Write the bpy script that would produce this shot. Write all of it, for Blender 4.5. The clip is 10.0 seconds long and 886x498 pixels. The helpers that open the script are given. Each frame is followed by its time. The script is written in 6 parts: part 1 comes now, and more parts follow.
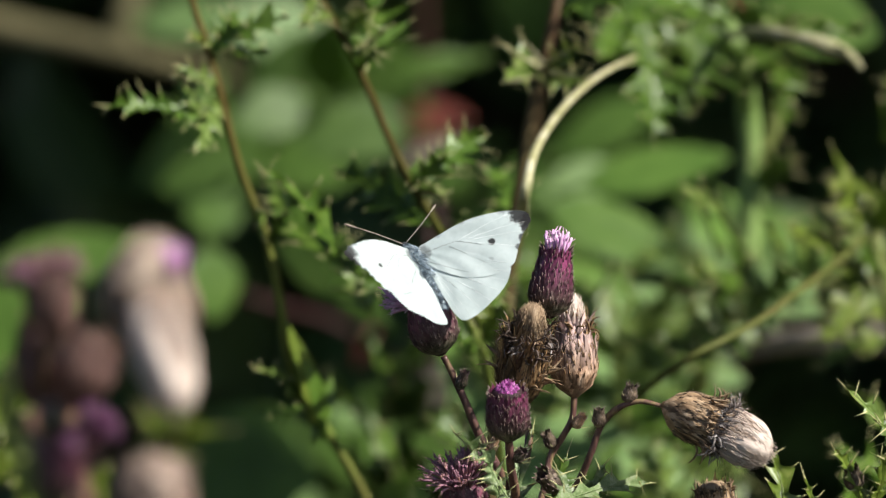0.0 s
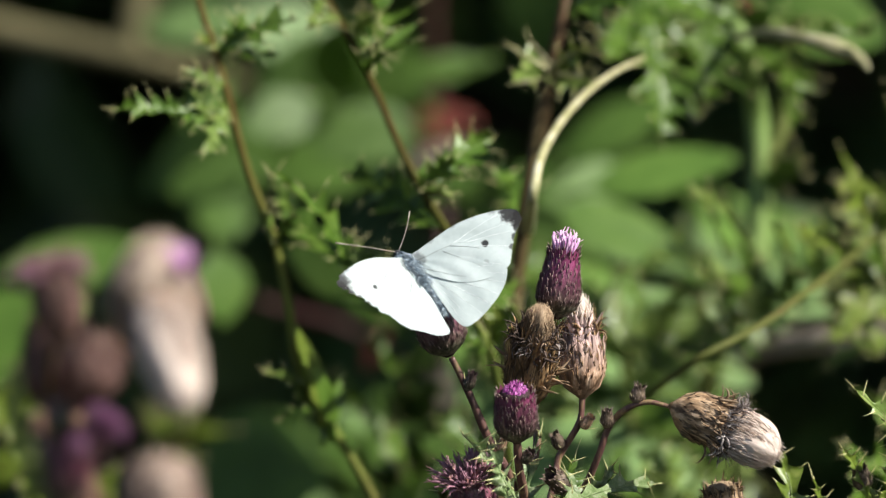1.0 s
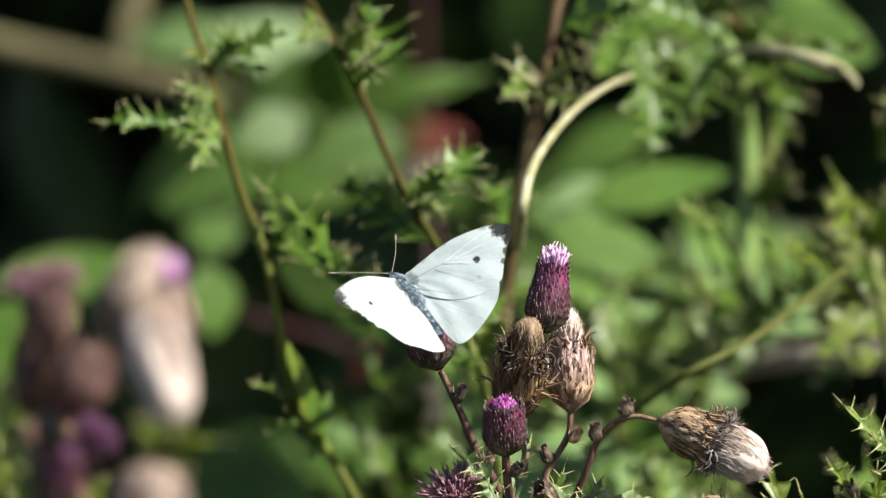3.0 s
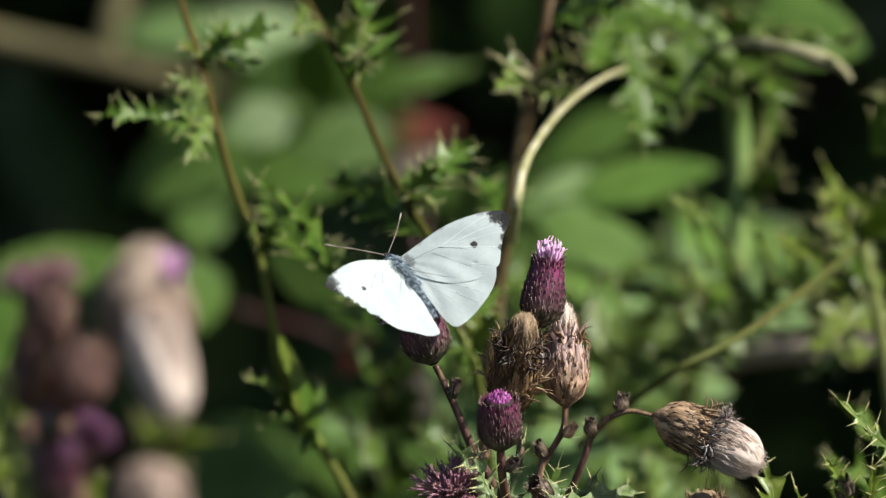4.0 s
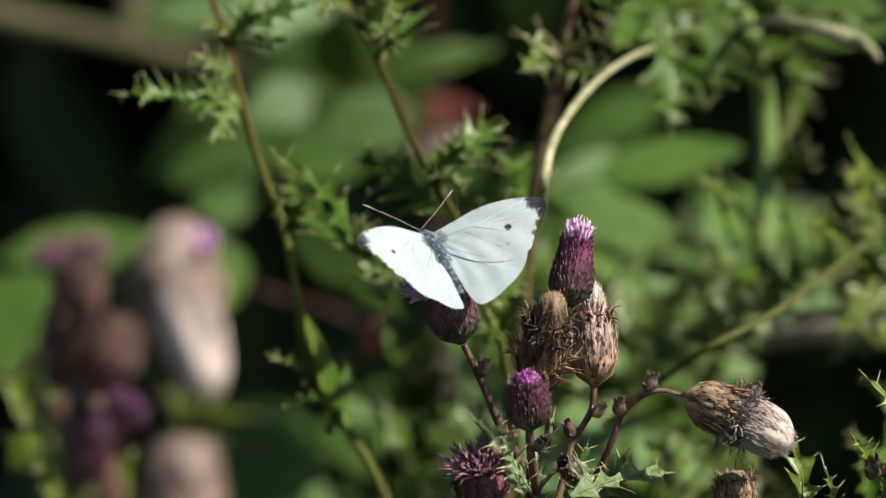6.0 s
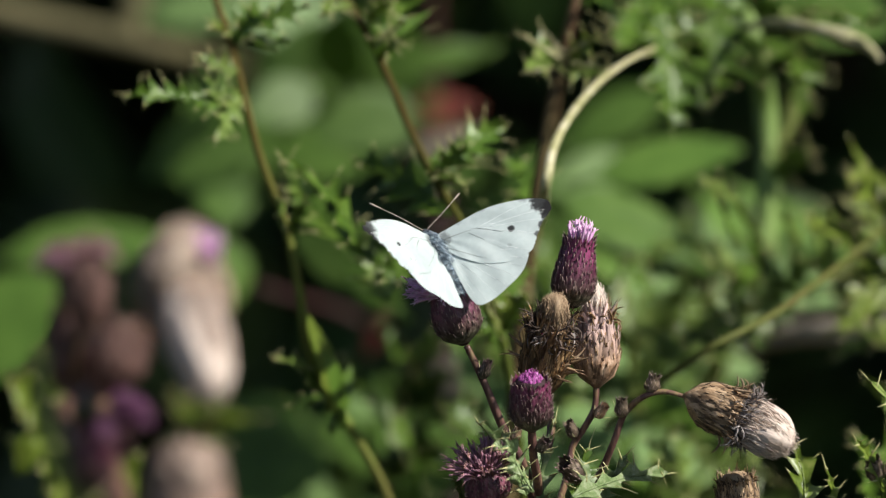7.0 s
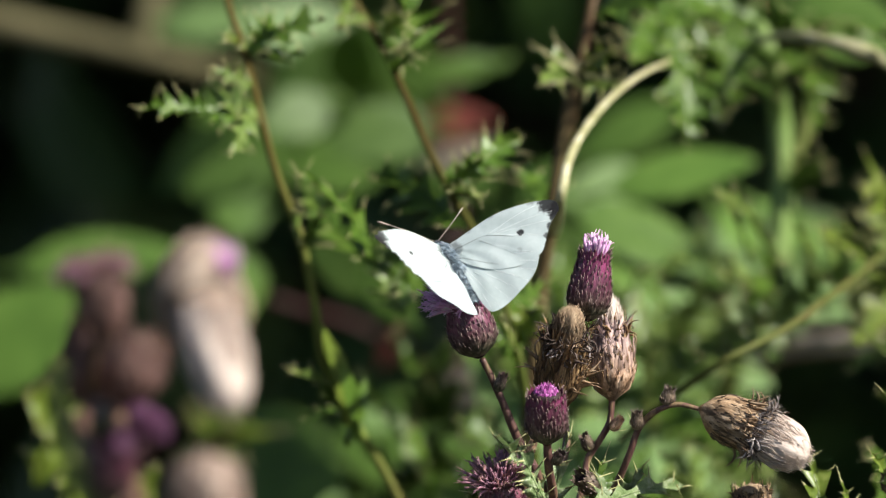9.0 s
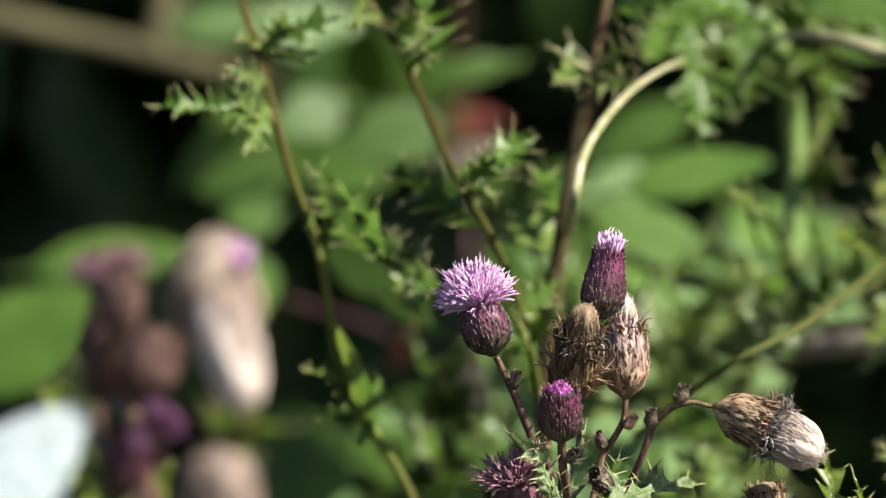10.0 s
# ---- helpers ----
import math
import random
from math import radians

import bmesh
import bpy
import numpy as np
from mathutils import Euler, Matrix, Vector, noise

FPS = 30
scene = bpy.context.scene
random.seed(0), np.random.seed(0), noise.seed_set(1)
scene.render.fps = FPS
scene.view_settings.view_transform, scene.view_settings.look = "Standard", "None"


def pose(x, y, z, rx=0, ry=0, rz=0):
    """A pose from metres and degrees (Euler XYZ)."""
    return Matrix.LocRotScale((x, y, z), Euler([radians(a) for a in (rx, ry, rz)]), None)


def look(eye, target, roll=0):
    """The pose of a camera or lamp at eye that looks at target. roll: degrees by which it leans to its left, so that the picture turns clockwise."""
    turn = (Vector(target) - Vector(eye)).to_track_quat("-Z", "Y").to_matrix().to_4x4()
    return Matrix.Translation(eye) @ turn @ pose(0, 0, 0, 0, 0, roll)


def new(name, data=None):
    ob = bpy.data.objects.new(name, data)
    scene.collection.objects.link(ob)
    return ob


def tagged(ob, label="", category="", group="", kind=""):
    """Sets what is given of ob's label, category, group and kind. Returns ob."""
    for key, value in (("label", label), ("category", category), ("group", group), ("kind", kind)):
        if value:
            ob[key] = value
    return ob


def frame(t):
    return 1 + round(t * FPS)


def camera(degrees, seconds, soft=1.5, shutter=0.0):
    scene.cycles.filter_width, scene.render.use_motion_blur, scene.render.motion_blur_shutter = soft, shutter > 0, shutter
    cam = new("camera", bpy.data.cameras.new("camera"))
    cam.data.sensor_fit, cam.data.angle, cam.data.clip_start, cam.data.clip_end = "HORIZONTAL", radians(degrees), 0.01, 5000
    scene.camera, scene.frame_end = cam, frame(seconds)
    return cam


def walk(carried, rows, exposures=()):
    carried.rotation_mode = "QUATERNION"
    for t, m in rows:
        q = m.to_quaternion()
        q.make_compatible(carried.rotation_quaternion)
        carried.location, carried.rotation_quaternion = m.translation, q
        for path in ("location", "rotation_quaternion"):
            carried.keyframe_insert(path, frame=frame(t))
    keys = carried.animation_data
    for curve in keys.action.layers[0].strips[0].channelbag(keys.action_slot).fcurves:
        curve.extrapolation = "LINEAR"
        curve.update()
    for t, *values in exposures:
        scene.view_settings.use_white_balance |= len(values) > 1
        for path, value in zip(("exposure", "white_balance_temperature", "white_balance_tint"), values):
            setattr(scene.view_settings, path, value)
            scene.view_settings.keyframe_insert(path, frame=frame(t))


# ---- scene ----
cam = camera(6.0, 10.0, soft=1.3, shutter=0.35)
cam.data.dof.use_dof = True
cam.data.dof.focus_distance = 1.868
cam.data.dof.aperture_fstop = 12.5
cam.data.dof.aperture_blades = 9
walk(cam, [
    (0.00, look((0.0000, -1.8291, 1.2388), (0.00000, 0.00000, 0.85000), -0.000)),
    (0.50, look((-0.0013, -1.8311, 1.2396), (-0.00242, -0.00208, 0.85048), -0.078)),
    (1.00, look((0.0015, -1.8297, 1.2373), (-0.00168, -0.00017, 0.85033), -0.205)),
    (1.50, look((-0.0008, -1.8281, 1.2391), (-0.00276, 0.00090, 0.84941), -0.172)),
    (2.00, look((0.0004, -1.8312, 1.2388), (-0.00445, -0.00216, 0.84981), -0.182)),
    (2.50, look((0.0004, -1.8375, 1.2396), (-0.00342, -0.00768, 0.85384), -0.028)),
    (2.70, look((0.0015, -1.8367, 1.2369), (-0.00050, -0.00622, 0.85464), 0.046)),
    (3.80, look((-0.0035, -1.8325, 1.2379), (0.00028, -0.00260, 0.85276), 0.115)),
    (4.00, look((-0.0046, -1.8321, 1.2381), (0.00175, -0.00225, 0.85263), 0.166)),
    (4.50, look((-0.0096, -1.8277, 1.2353), (-0.00078, 0.00232, 0.85082), 0.217)),
    (5.00, look((-0.0097, -1.8261, 1.2361), (-0.00058, 0.00329, 0.84862), 0.161)),
    (5.50, look((-0.0095, -1.8228, 1.2326), (-0.00371, 0.00677, 0.84572), 0.181)),
    (7.00, look((-0.0112, -1.8309, 1.2383), (-0.00515, -0.00211, 0.84808), 0.255)),
    (7.50, look((-0.0109, -1.8328, 1.2384), (-0.00647, -0.00382, 0.84903), 0.220)),
    (8.00, look((-0.0106, -1.8342, 1.2391), (-0.00524, -0.00522, 0.84966), 0.249)),
    (8.50, look((-0.0086, -1.8329, 1.2385), (-0.00747, -0.00366, 0.85037), 0.240)),
    (9.00, look((-0.0130, -1.8328, 1.2393), (-0.00861, -0.00351, 0.85130), 0.244)),
    (9.50, look((-0.0178, -1.8321, 1.2364), (-0.01028, -0.00223, 0.85101), 0.286)),
    (10.00, look((-0.0135, -1.8336, 1.2373), (-0.01171, -0.00396, 0.85096), 0.231)),
], exposures=[(0.0, 0.58), (1.0, 0.72), (2.5, 0.97), (4.0, 0.50), (4.5, 0.37), (7.0, 0.46), (8.0, 0.58), (9.0, 0.76), (9.5, 0.90), (10.0, 0.88)])

# ---- light: the sun stands to the right, level with the blooms or a little beyond them ----
SUN = Vector((0.65, -0.25, 0.71)).normalized()
world = bpy.data.worlds.new("sky")
scene.world = world
world.use_nodes = True
wn = world.node_tree
sky = wn.nodes.new("ShaderNodeTexSky")
sky.sky_type, sky.sun_disc = "NISHITA", False
sky.sun_elevation = math.asin(SUN.z)
sky.sun_rotation = math.atan2(SUN.x, SUN.y)
wn.links.new(sky.outputs[0], wn.nodes["Background"].inputs[0])
wn.nodes["Background"].inputs[1].default_value = 0.060
sun = new("sun", bpy.data.lights.new("sun", "SUN"))
sun.data.energy, sun.data.angle, sun.data.color = 5.0, radians(0.53), (1.0, 0.96, 0.88)
sun.matrix_world = look(SUN * 20, (0, 0, 0))

rng = random.Random(7)


# ---- materials ----
def mat(name, cols, scale=300.0, rough=0.6, bump=0.2, thin=0.0, thin_col=None, spread=0.25, spec=0.3, stretch=(1, 1, 1),
        along=None, sheen=0.0, random_by="Island"):
    """A grained surface: colours cols mixed by noise at two scales, varied island by island; thin: share of light let through.
    along: (colour, from, to), a second pigment that comes in along the part's own z."""
    m = bpy.data.materials.new(name)
    m.use_nodes = True
    nt = m.node_tree
    nodes, link = nt.nodes, nt.links.new
    bsdf, out = nodes["Principled BSDF"], nodes["Material Output"]
    tc = nodes.new("ShaderNodeTexCoord")
    mp = nodes.new("ShaderNodeMapping")
    mp.inputs["Scale"].default_value = stretch
    link(tc.outputs["Object"], mp.inputs["Vector"])
    n1 = nodes.new("ShaderNodeTexNoise")
    n1.inputs["Scale"].default_value, n1.inputs["Detail"].default_value = scale, 4
    n2 = nodes.new("ShaderNodeTexNoise")
    n2.inputs["Scale"].default_value, n2.inputs["Detail"].default_value = scale * 5.3, 3
    link(mp.outputs[0], n1.inputs["Vector"])
    link(mp.outputs[0], n2.inputs["Vector"])
    add = nodes.new("ShaderNodeMath")
    add.operation = "MULTIPLY_ADD"
    link(n2.outputs["Fac"], add.inputs[0])
    add.inputs[1].default_value = 0.45
    sub = nodes.new("ShaderNodeMath")
    sub.operation = "MULTIPLY_ADD"
    link(n1.outputs["Fac"], sub.inputs[0])
    sub.inputs[1].default_value, sub.inputs[2].default_value = 1.0, -0.22
    link(sub.outputs[0], add.inputs[2])
    ramp = nodes.new("ShaderNodeValToRGB")
    el = ramp.color_ramp.elements
    while len(el) < len(cols):
        el.new(0.5)
    for i, c in enumerate(cols):
        el[i].position = 0.3 + 0.4 * i / max(1, len(cols) - 1)
        el[i].color = (*c, 1)
    link(add.outputs[0], ramp.inputs[0])
    colour = ramp.outputs[0]
    if along:
        sep = nodes.new("ShaderNodeSeparateXYZ")
        link(tc.outputs["Object"], sep.inputs[0])
        mr = nodes.new("ShaderNodeMapRange")
        mr.inputs["From Min"].default_value, mr.inputs["From Max"].default_value = along[1], along[2]
        link(sep.outputs["Z"], mr.inputs["Value"])
        mx = nodes.new("ShaderNodeMix")
        mx.data_type = "RGBA"
        link(mr.outputs["Result"], mx.inputs["Factor"])
        link(colour, mx.inputs["A"])
        mx.inputs["B"].default_value = (*along[0], 1)
        colour = mx.outputs["Result"]
    if random_by == "Island":
        both = nodes.new("ShaderNodeMath")
        both.operation = "ADD"
        link(nodes.new("ShaderNodeNewGeometry").outputs["Random Per Island"], both.inputs[0])
        link(nodes.new("ShaderNodeObjectInfo").outputs["Random"], both.inputs[1])
        wrap = nodes.new("ShaderNodeMath")
        wrap.operation = "FRACT"
        link(both.outputs[0], wrap.inputs[0])
        rnd = wrap.outputs[0]
    else:
        rnd = nodes.new("ShaderNodeObjectInfo").outputs["Random"]
    vr = nodes.new("ShaderNodeMapRange")
    vr.inputs["To Min"].default_value, vr.inputs["To Max"].default_value = 1 - spread, 1 + spread
    link(rnd, vr.inputs["Value"])
    hsv = nodes.new("ShaderNodeHueSaturation")
    link(vr.outputs["Result"], hsv.inputs["Value"])
    link(colour, hsv.inputs["Color"])
    colour = hsv.outputs["Color"]
    link(colour, bsdf.inputs["Base Color"])
    bsdf.inputs["Roughness"].default_value = rough
    bsdf.inputs["Specular IOR Level"].default_value = spec
    if sheen:
        bsdf.inputs["Sheen Weight"].default_value = sheen
    if bump:
        b = nodes.new("ShaderNodeBump")
        b.inputs["Strength"].default_value, b.inputs["Distance"].default_value = bump, 0.0006
        link(add.outputs[0], b.inputs["Height"])
        link(b.outputs[0], bsdf.inputs["Normal"])
    if thin:
        tr = nodes.new("ShaderNodeBsdfTranslucent")
        if thin_col:
            tr.inputs["Color"].default_value = (*thin_col, 1)
        else:
            link(colour, tr.inputs["Color"])
        mix = nodes.new("ShaderNodeMixShader")
        mix.inputs[0].default_value = thin
        link(bsdf.outputs[0], mix.inputs[1])
        link(tr.outputs[0], mix.inputs[2])
        link(mix.outputs[0], out.inputs["Surface"])
    return m


M_STEM = mat("thistle stem", [(0.0531, 0.0276, 0.025), (0.15, 0.0728, 0.0624), (0.265, 0.186, 0.0936)], 500, 0.38, 0.35, stretch=(1, 1, 0.15), spec=0.5)
M_STEM_GREEN = mat("green stem", [(0.104, 0.105, 0.03), (0.161, 0.2, 0.05), (0.132, 0.105, 0.045)], 90, 0.55, 0.3, stretch=(1, 1, 0.2))
M_STEM_BROWN = mat("brown-green stem", [(0.07, 0.09, 0.02), (0.11, 0.14, 0.03), (0.09, 0.085, 0.025)], 60, 0.55, 0.2, stretch=(1, 1, 0.2), along=((0.072, 0.056, 0.015), 0.80, 0.85), spec=0.05)
M_STEM_OLIVE = mat("olive stem", [(0.0585, 0.0656, 0.0166), (0.0913, 0.104, 0.025), (0.0998, 0.0881, 0.0291)], 60, 0.6, 0.2, stretch=(1, 1, 0.2), spec=0.15)
M_STEM_RED = mat("red-brown stem", [(0.075, 0.038, 0.024), (0.10, 0.065, 0.032), (0.115, 0.095, 0.04)], 30, 0.55, 0.3, stretch=(1, 1, 0.2), spec=0.12)
M_BRACT = mat("purple bracts", [(0.05, 0.014, 0.026), (0.13, 0.030, 0.062), (0.22, 0.10, 0.10)], 900, 0.38, 0.25, spread=0.5,
              spec=0.6)
M_BRACT_LOW = mat("green-purple bracts", [(0.016, 0.020, 0.011), (0.042, 0.042, 0.024), (0.14, 0.13, 0.09)], 900, 0.38, 0.25, spread=0.5,
                  spec=0.6, along=((0.17, 0.032, 0.088), 0.002, 0.012))
M_CORE = mat("bract ground", [(0.02, 0.009, 0.011), (0.04, 0.017, 0.02)], 500, 0.7, 0.3)
M_BRACT_TIP = mat("bract spines", [(0.10, 0.06, 0.06), (0.36, 0.27, 0.24)], 900, 0.5, 0.0)
M_FLORET = mat("lilac florets", [(0.707, 0.381, 0.68), (0.889, 0.582, 0.84), (0.95, 0.829, 0.93)], 500, 0.5, 0.0, thin=0.35, spread=0.25)
M_FLORET_DEEP = mat("magenta florets", [(0.16, 0.02, 0.13), (0.36, 0.06, 0.29), (0.62, 0.26, 0.55)], 900, 0.45, 0.0, thin=0.15, spread=0.6)
M_FLORET_DULL = mat("dull purple florets", [(0.08, 0.0225, 0.0675), (0.136, 0.045, 0.112), (0.192, 0.0825, 0.15)], 500, 0.6, 0.0, thin=0.2, spread=0.3)
M_FLORET_OLD = mat("faded florets", [(0.195, 0.0837, 0.121), (0.391, 0.205, 0.27), (0.369, 0.205, 0.14)], 500, 0.6, 0.0, thin=0.15, spread=0.4)
M_DRY = mat("dry straw bracts", [(0.147, 0.0874, 0.0511), (0.367, 0.245, 0.144), (0.533, 0.393, 0.264)], 600, 0.45, 0.35, thin=0.12, spread=0.55, stretch=(1, 1, 0.35))
M_DRY_BROWN = mat("brown dead bracts", [(0.0924, 0.0528, 0.0266), (0.238, 0.145, 0.0725), (0.436, 0.29, 0.151)], 600, 0.45, 0.35, thin=0.1, spread=0.55, stretch=(1, 1, 0.35))
M_DRY_DARK = mat("dark withered bracts", [(0.022, 0.015, 0.012), (0.065, 0.043, 0.033), (0.18, 0.14, 0.12)], 600, 0.6, 0.3, spread=0.45)
M_WISP = mat("grey withered hairs", [(0.10, 0.085, 0.085), (0.24, 0.21, 0.20), (0.46, 0.42, 0.40)], 700, 0.6, 0.2, thin=0.1, spread=0.5)
M_BUD = mat("brown-green bud scales", [(0.05, 0.038, 0.026), (0.12, 0.088, 0.06), (0.22, 0.17, 0.12)], 700, 0.5, 0.25, spread=0.4)
M_DRY_PINK = mat("pinkish dry bracts", [(0.17, 0.0991, 0.061), (0.453, 0.283, 0.176), (0.708, 0.51, 0.366)], 600, 0.45, 0.35, thin=0.12, along=((0.50, 0.36, 0.34), 0.004, 0.014), spread=0.55, stretch=(1, 1, 0.35))
M_DRY_RED = mat("reddish withered bracts", [(0.0645, 0.0315, 0.0262), (0.134, 0.0714, 0.0605), (0.215, 0.126, 0.106)], 600, 0.65, 0.3, spread=0.35)
M_PAPPUS = mat("straw seed down", [(0.28, 0.19, 0.12), (0.50, 0.37, 0.24)], 500, 0.6, 0.4, thin=0.2, spread=0.25, stretch=(1, 1, 0.2))
M_PAPPUS_PALE = mat("pale seed down", [(0.562, 0.45, 0.382), (0.88, 0.75, 0.657)], 500, 0.55, 0.4, thin=0.12, spread=0.2, stretch=(1, 1, 0.2))
M_LEAF = mat("thistle leaf", [(0.057, 0.116, 0.0133), (0.0954, 0.174, 0.0214), (0.153, 0.238, 0.0406)], 160, 0.37, 0.5, thin=0.36, spread=0.3, spec=0.6, random_by="Object")
M_LEAF_PALE = mat("pale thistle leaf", [(0.116, 0.193, 0.0339), (0.192, 0.279, 0.0611), (0.298, 0.356, 0.109)], 160, 0.37, 0.5, thin=0.3, spread=0.2, spec=0.6, random_by="Object")
M_LEAF_WOOLLY = mat("grey-green woolly leaf", [(0.12, 0.19, 0.06), (0.24, 0.32, 0.14), (0.42, 0.46, 0.30)], 400, 0.37, 0.6, thin=0.25, spread=0.2, spec=0.6, random_by="Object")
M_LEAF_YELLOW = mat("yellow-green leaf", [(0.13, 0.199, 0.0256), (0.212, 0.293, 0.0409), (0.308, 0.363, 0.082)], 160, 0.37, 0.4, thin=0.35, spread=0.2, spec=0.6, random_by="Object")
M_SPINE = mat("straw spines", [(0.34, 0.34, 0.13), (0.56, 0.52, 0.28)], 300, 0.5, 0.0, spread=0.3, spec=0.2)
M_BRAMBLE = mat("bramble leaf", [(0.0675, 0.135, 0.0221), (0.0956, 0.178, 0.0311), (0.14, 0.236, 0.0482)], 40, 0.5, 0.5, thin=0.34, spread=0.3, spec=0.3, random_by="Object")
# the next two bramble greens have sunlight mixed into their colour
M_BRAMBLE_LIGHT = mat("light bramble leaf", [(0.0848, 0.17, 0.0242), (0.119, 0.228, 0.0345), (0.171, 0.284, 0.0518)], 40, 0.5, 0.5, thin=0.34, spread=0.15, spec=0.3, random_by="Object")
M_BRAMBLE_SUNNY = mat("sun-brightened bramble leaf", [(0.138, 0.238, 0.0724), (0.19, 0.309, 0.103), (0.252, 0.37, 0.145)], 40, 0.5, 0.5, thin=0.34, spread=0.2, spec=0.3, random_by="Object")
M_BRAMBLE_RED = mat("red bramble leaf", [(0.11, 0.022, 0.016), (0.19, 0.05, 0.034)], 60, 0.5, 0.4, thin=0.2, spec=0.3, random_by="Object")
M_BRAMBLE_GREY = mat("grey withered leaf", [(0.16, 0.13, 0.09), (0.27, 0.23, 0.18)], 60, 0.6, 0.4, thin=0.15, spec=0.2, random_by="Object")
M_CANE = mat("red bramble cane", [(0.04, 0.011, 0.010), (0.075, 0.022, 0.018)], 40, 0.5, 0.3)
M_PAPPUS_TAN = mat("tan seed down", [(0.415, 0.319, 0.25), (0.732, 0.583, 0.47)], 300, 0.6, 0.4, thin=0.4, spread=0.35, stretch=(1, 1, 0.2))
M_FADED = mat("faded brown down", [(0.173, 0.125, 0.0994), (0.294, 0.22, 0.173)], 500, 0.6, 0.4, spread=0.25, stretch=(1, 1, 0.2))
M_STRAW = mat("dead straw stalk", [(0.16, 0.17, 0.06), (0.36, 0.34, 0.18), (0.53, 0.50, 0.34)], 160, 0.5, 0.5, stretch=(1, 1, 0.6), spread=0.6)
M_BARK = mat("grey-brown bark", [(0.064, 0.058, 0.0252), (0.12, 0.107, 0.0491), (0.165, 0.146, 0.0702)], 25, 0.8, 0.8)
M_TWIG = mat("grey dead twig", [(0.324, 0.26, 0.213), (0.486, 0.403, 0.338)], 25, 0.8, 0.5)
M_HEDGE = mat("hedge leaf", [(0.03, 0.06, 0.015), (0.055, 0.10, 0.03)], 20, 0.45, 0.3, thin=0.2, spread=0.4, spec=0.4)
M_SOIL = mat("leaf litter soil", [(0.012, 0.012, 0.007), (0.032, 0.03, 0.016), (0.06, 0.052, 0.03)], 6, 0.95, 0.8, spec=0.1)


# ---- shape helpers ----
class Geo:
    def __init__(self):
        self.v, self.f, self.m = [], [], []

    def add(self, vs, fs, m=0):
        n = len(self.v)
        self.v.extend(tuple(p) for p in vs)
        self.f.extend(tuple(i + n for i in f) for f in fs)
        self.m.extend([m] * len(fs))

    def tube(self, pts, radii, sides=8, m=0):
        """A closed tube along pts."""
        pts = [Vector(p) for p in pts]
        if not hasattr(radii, "__len__"):
            radii = [radii] * len(pts)
        vs, fs = [], []
        ref = Vector((0.3, 0.7, 0.65))
        for i, p in enumerate(pts):
            d = (pts[min(i + 1, len(pts) - 1)] - pts[max(i - 1, 0)]).normalized()
            a = ref - d * ref.dot(d)
            if a.length < 1e-4:
                a = Vector((1, 0, 0)) - d * d.x
            a.normalize()
            ref = a
            b = d.cross(a)
            for k in range(sides):
                t = 2 * math.pi * k / sides
                vs.append(p + (a * math.cos(t) + b * math.sin(t)) * radii[i])
        for i in range(len(pts) - 1):
            for k in range(sides):
                k2 = (k + 1) % sides
                fs.append((i * sides + k, i * sides + k2, (i + 1) * sides + k2, (i + 1) * sides + k))
        fs.append(tuple(range(sides))[::-1])
        fs.append(tuple(range((len(pts) - 1) * sides, len(pts) * sides)))
        self.add(vs, fs, m)

    def mesh(self, name, mats, smooth=True):
        me = bpy.data.meshes.new(name)
        me.from_pydata(self.v, [], self.f)
        for x in mats:
            me.materials.append(x)
        me.polygons.foreach_set("material_index", self.m)
        if smooth:
            me.polygons.foreach_set("use_smooth", [True] * len(self.f))
        me.update()
        return me


def thing(name, base, label, category, group="", kind=""):
    ob = new(name)
    ob.empty_display_size = 0.02
    ob.location = base
    return tagged(ob, label, category, group, kind)


def part(name, geo, mats, parent, label="", m=None, smooth=True):
    """One mesh object under a thing (geometry in world metres, or in its own space where m is given) or under a part (in its space)."""
    ob = new(name, geo.mesh(name, mats if isinstance(mats, (list, tuple)) else [mats], smooth))
    ob.parent = parent
    if parent and parent.type == "EMPTY":
        ob.matrix_parent_inverse = Matrix.Translation(parent.location).inverted()
    if m is not None:
        ob.matrix_basis = m
    if name in ("bract_cover", "floret_tuft", "withered_fringe", "seed_down", "fur"):
        tagged(ob, kind="stuff")
    return tagged(ob, label) if label else ob


def smooth_path(pts, steps=6):
    """Points on a smooth curve through pts."""
    p = [Vector(q) for q in pts]
    h = [max(1e-6, (b - a).length) for a, b in zip(p, p[1:])]
    s = [(b - a) / k for a, b, k in zip(p, p[1:], h)]
    tan = [s[0]] + [(s[i - 1] * h[i] + s[i] * h[i - 1]) / (h[i] + h[i - 1]) for i in range(1, len(s))] + [s[-1]]
    out = []
    for i in range(len(s)):
        for k in range(steps):
            t = k / steps
            out.append(p[i] * (2 * t ** 3 - 3 * t * t + 1) + tan[i] * h[i] * (t ** 3 - 2 * t * t + t)
                       + p[i + 1] * (3 * t * t - 2 * t ** 3) + tan[i + 1] * h[i] * (t ** 3 - t * t))
    out.append(p[-1])
    return out


def frame_on(base, way, face=(0, -1, 0.2)):
    """A pose at base whose z runs along way and whose x turns as near as may be square to face."""
    z = Vector(way).normalized()
    y = Vector(face) - z * z.dot(Vector(face))
    y.normalize()
    x = y.cross(z)
    m = Matrix((x, y, z)).transposed().to_4x4()
    return Matrix.Translation(base) @ m


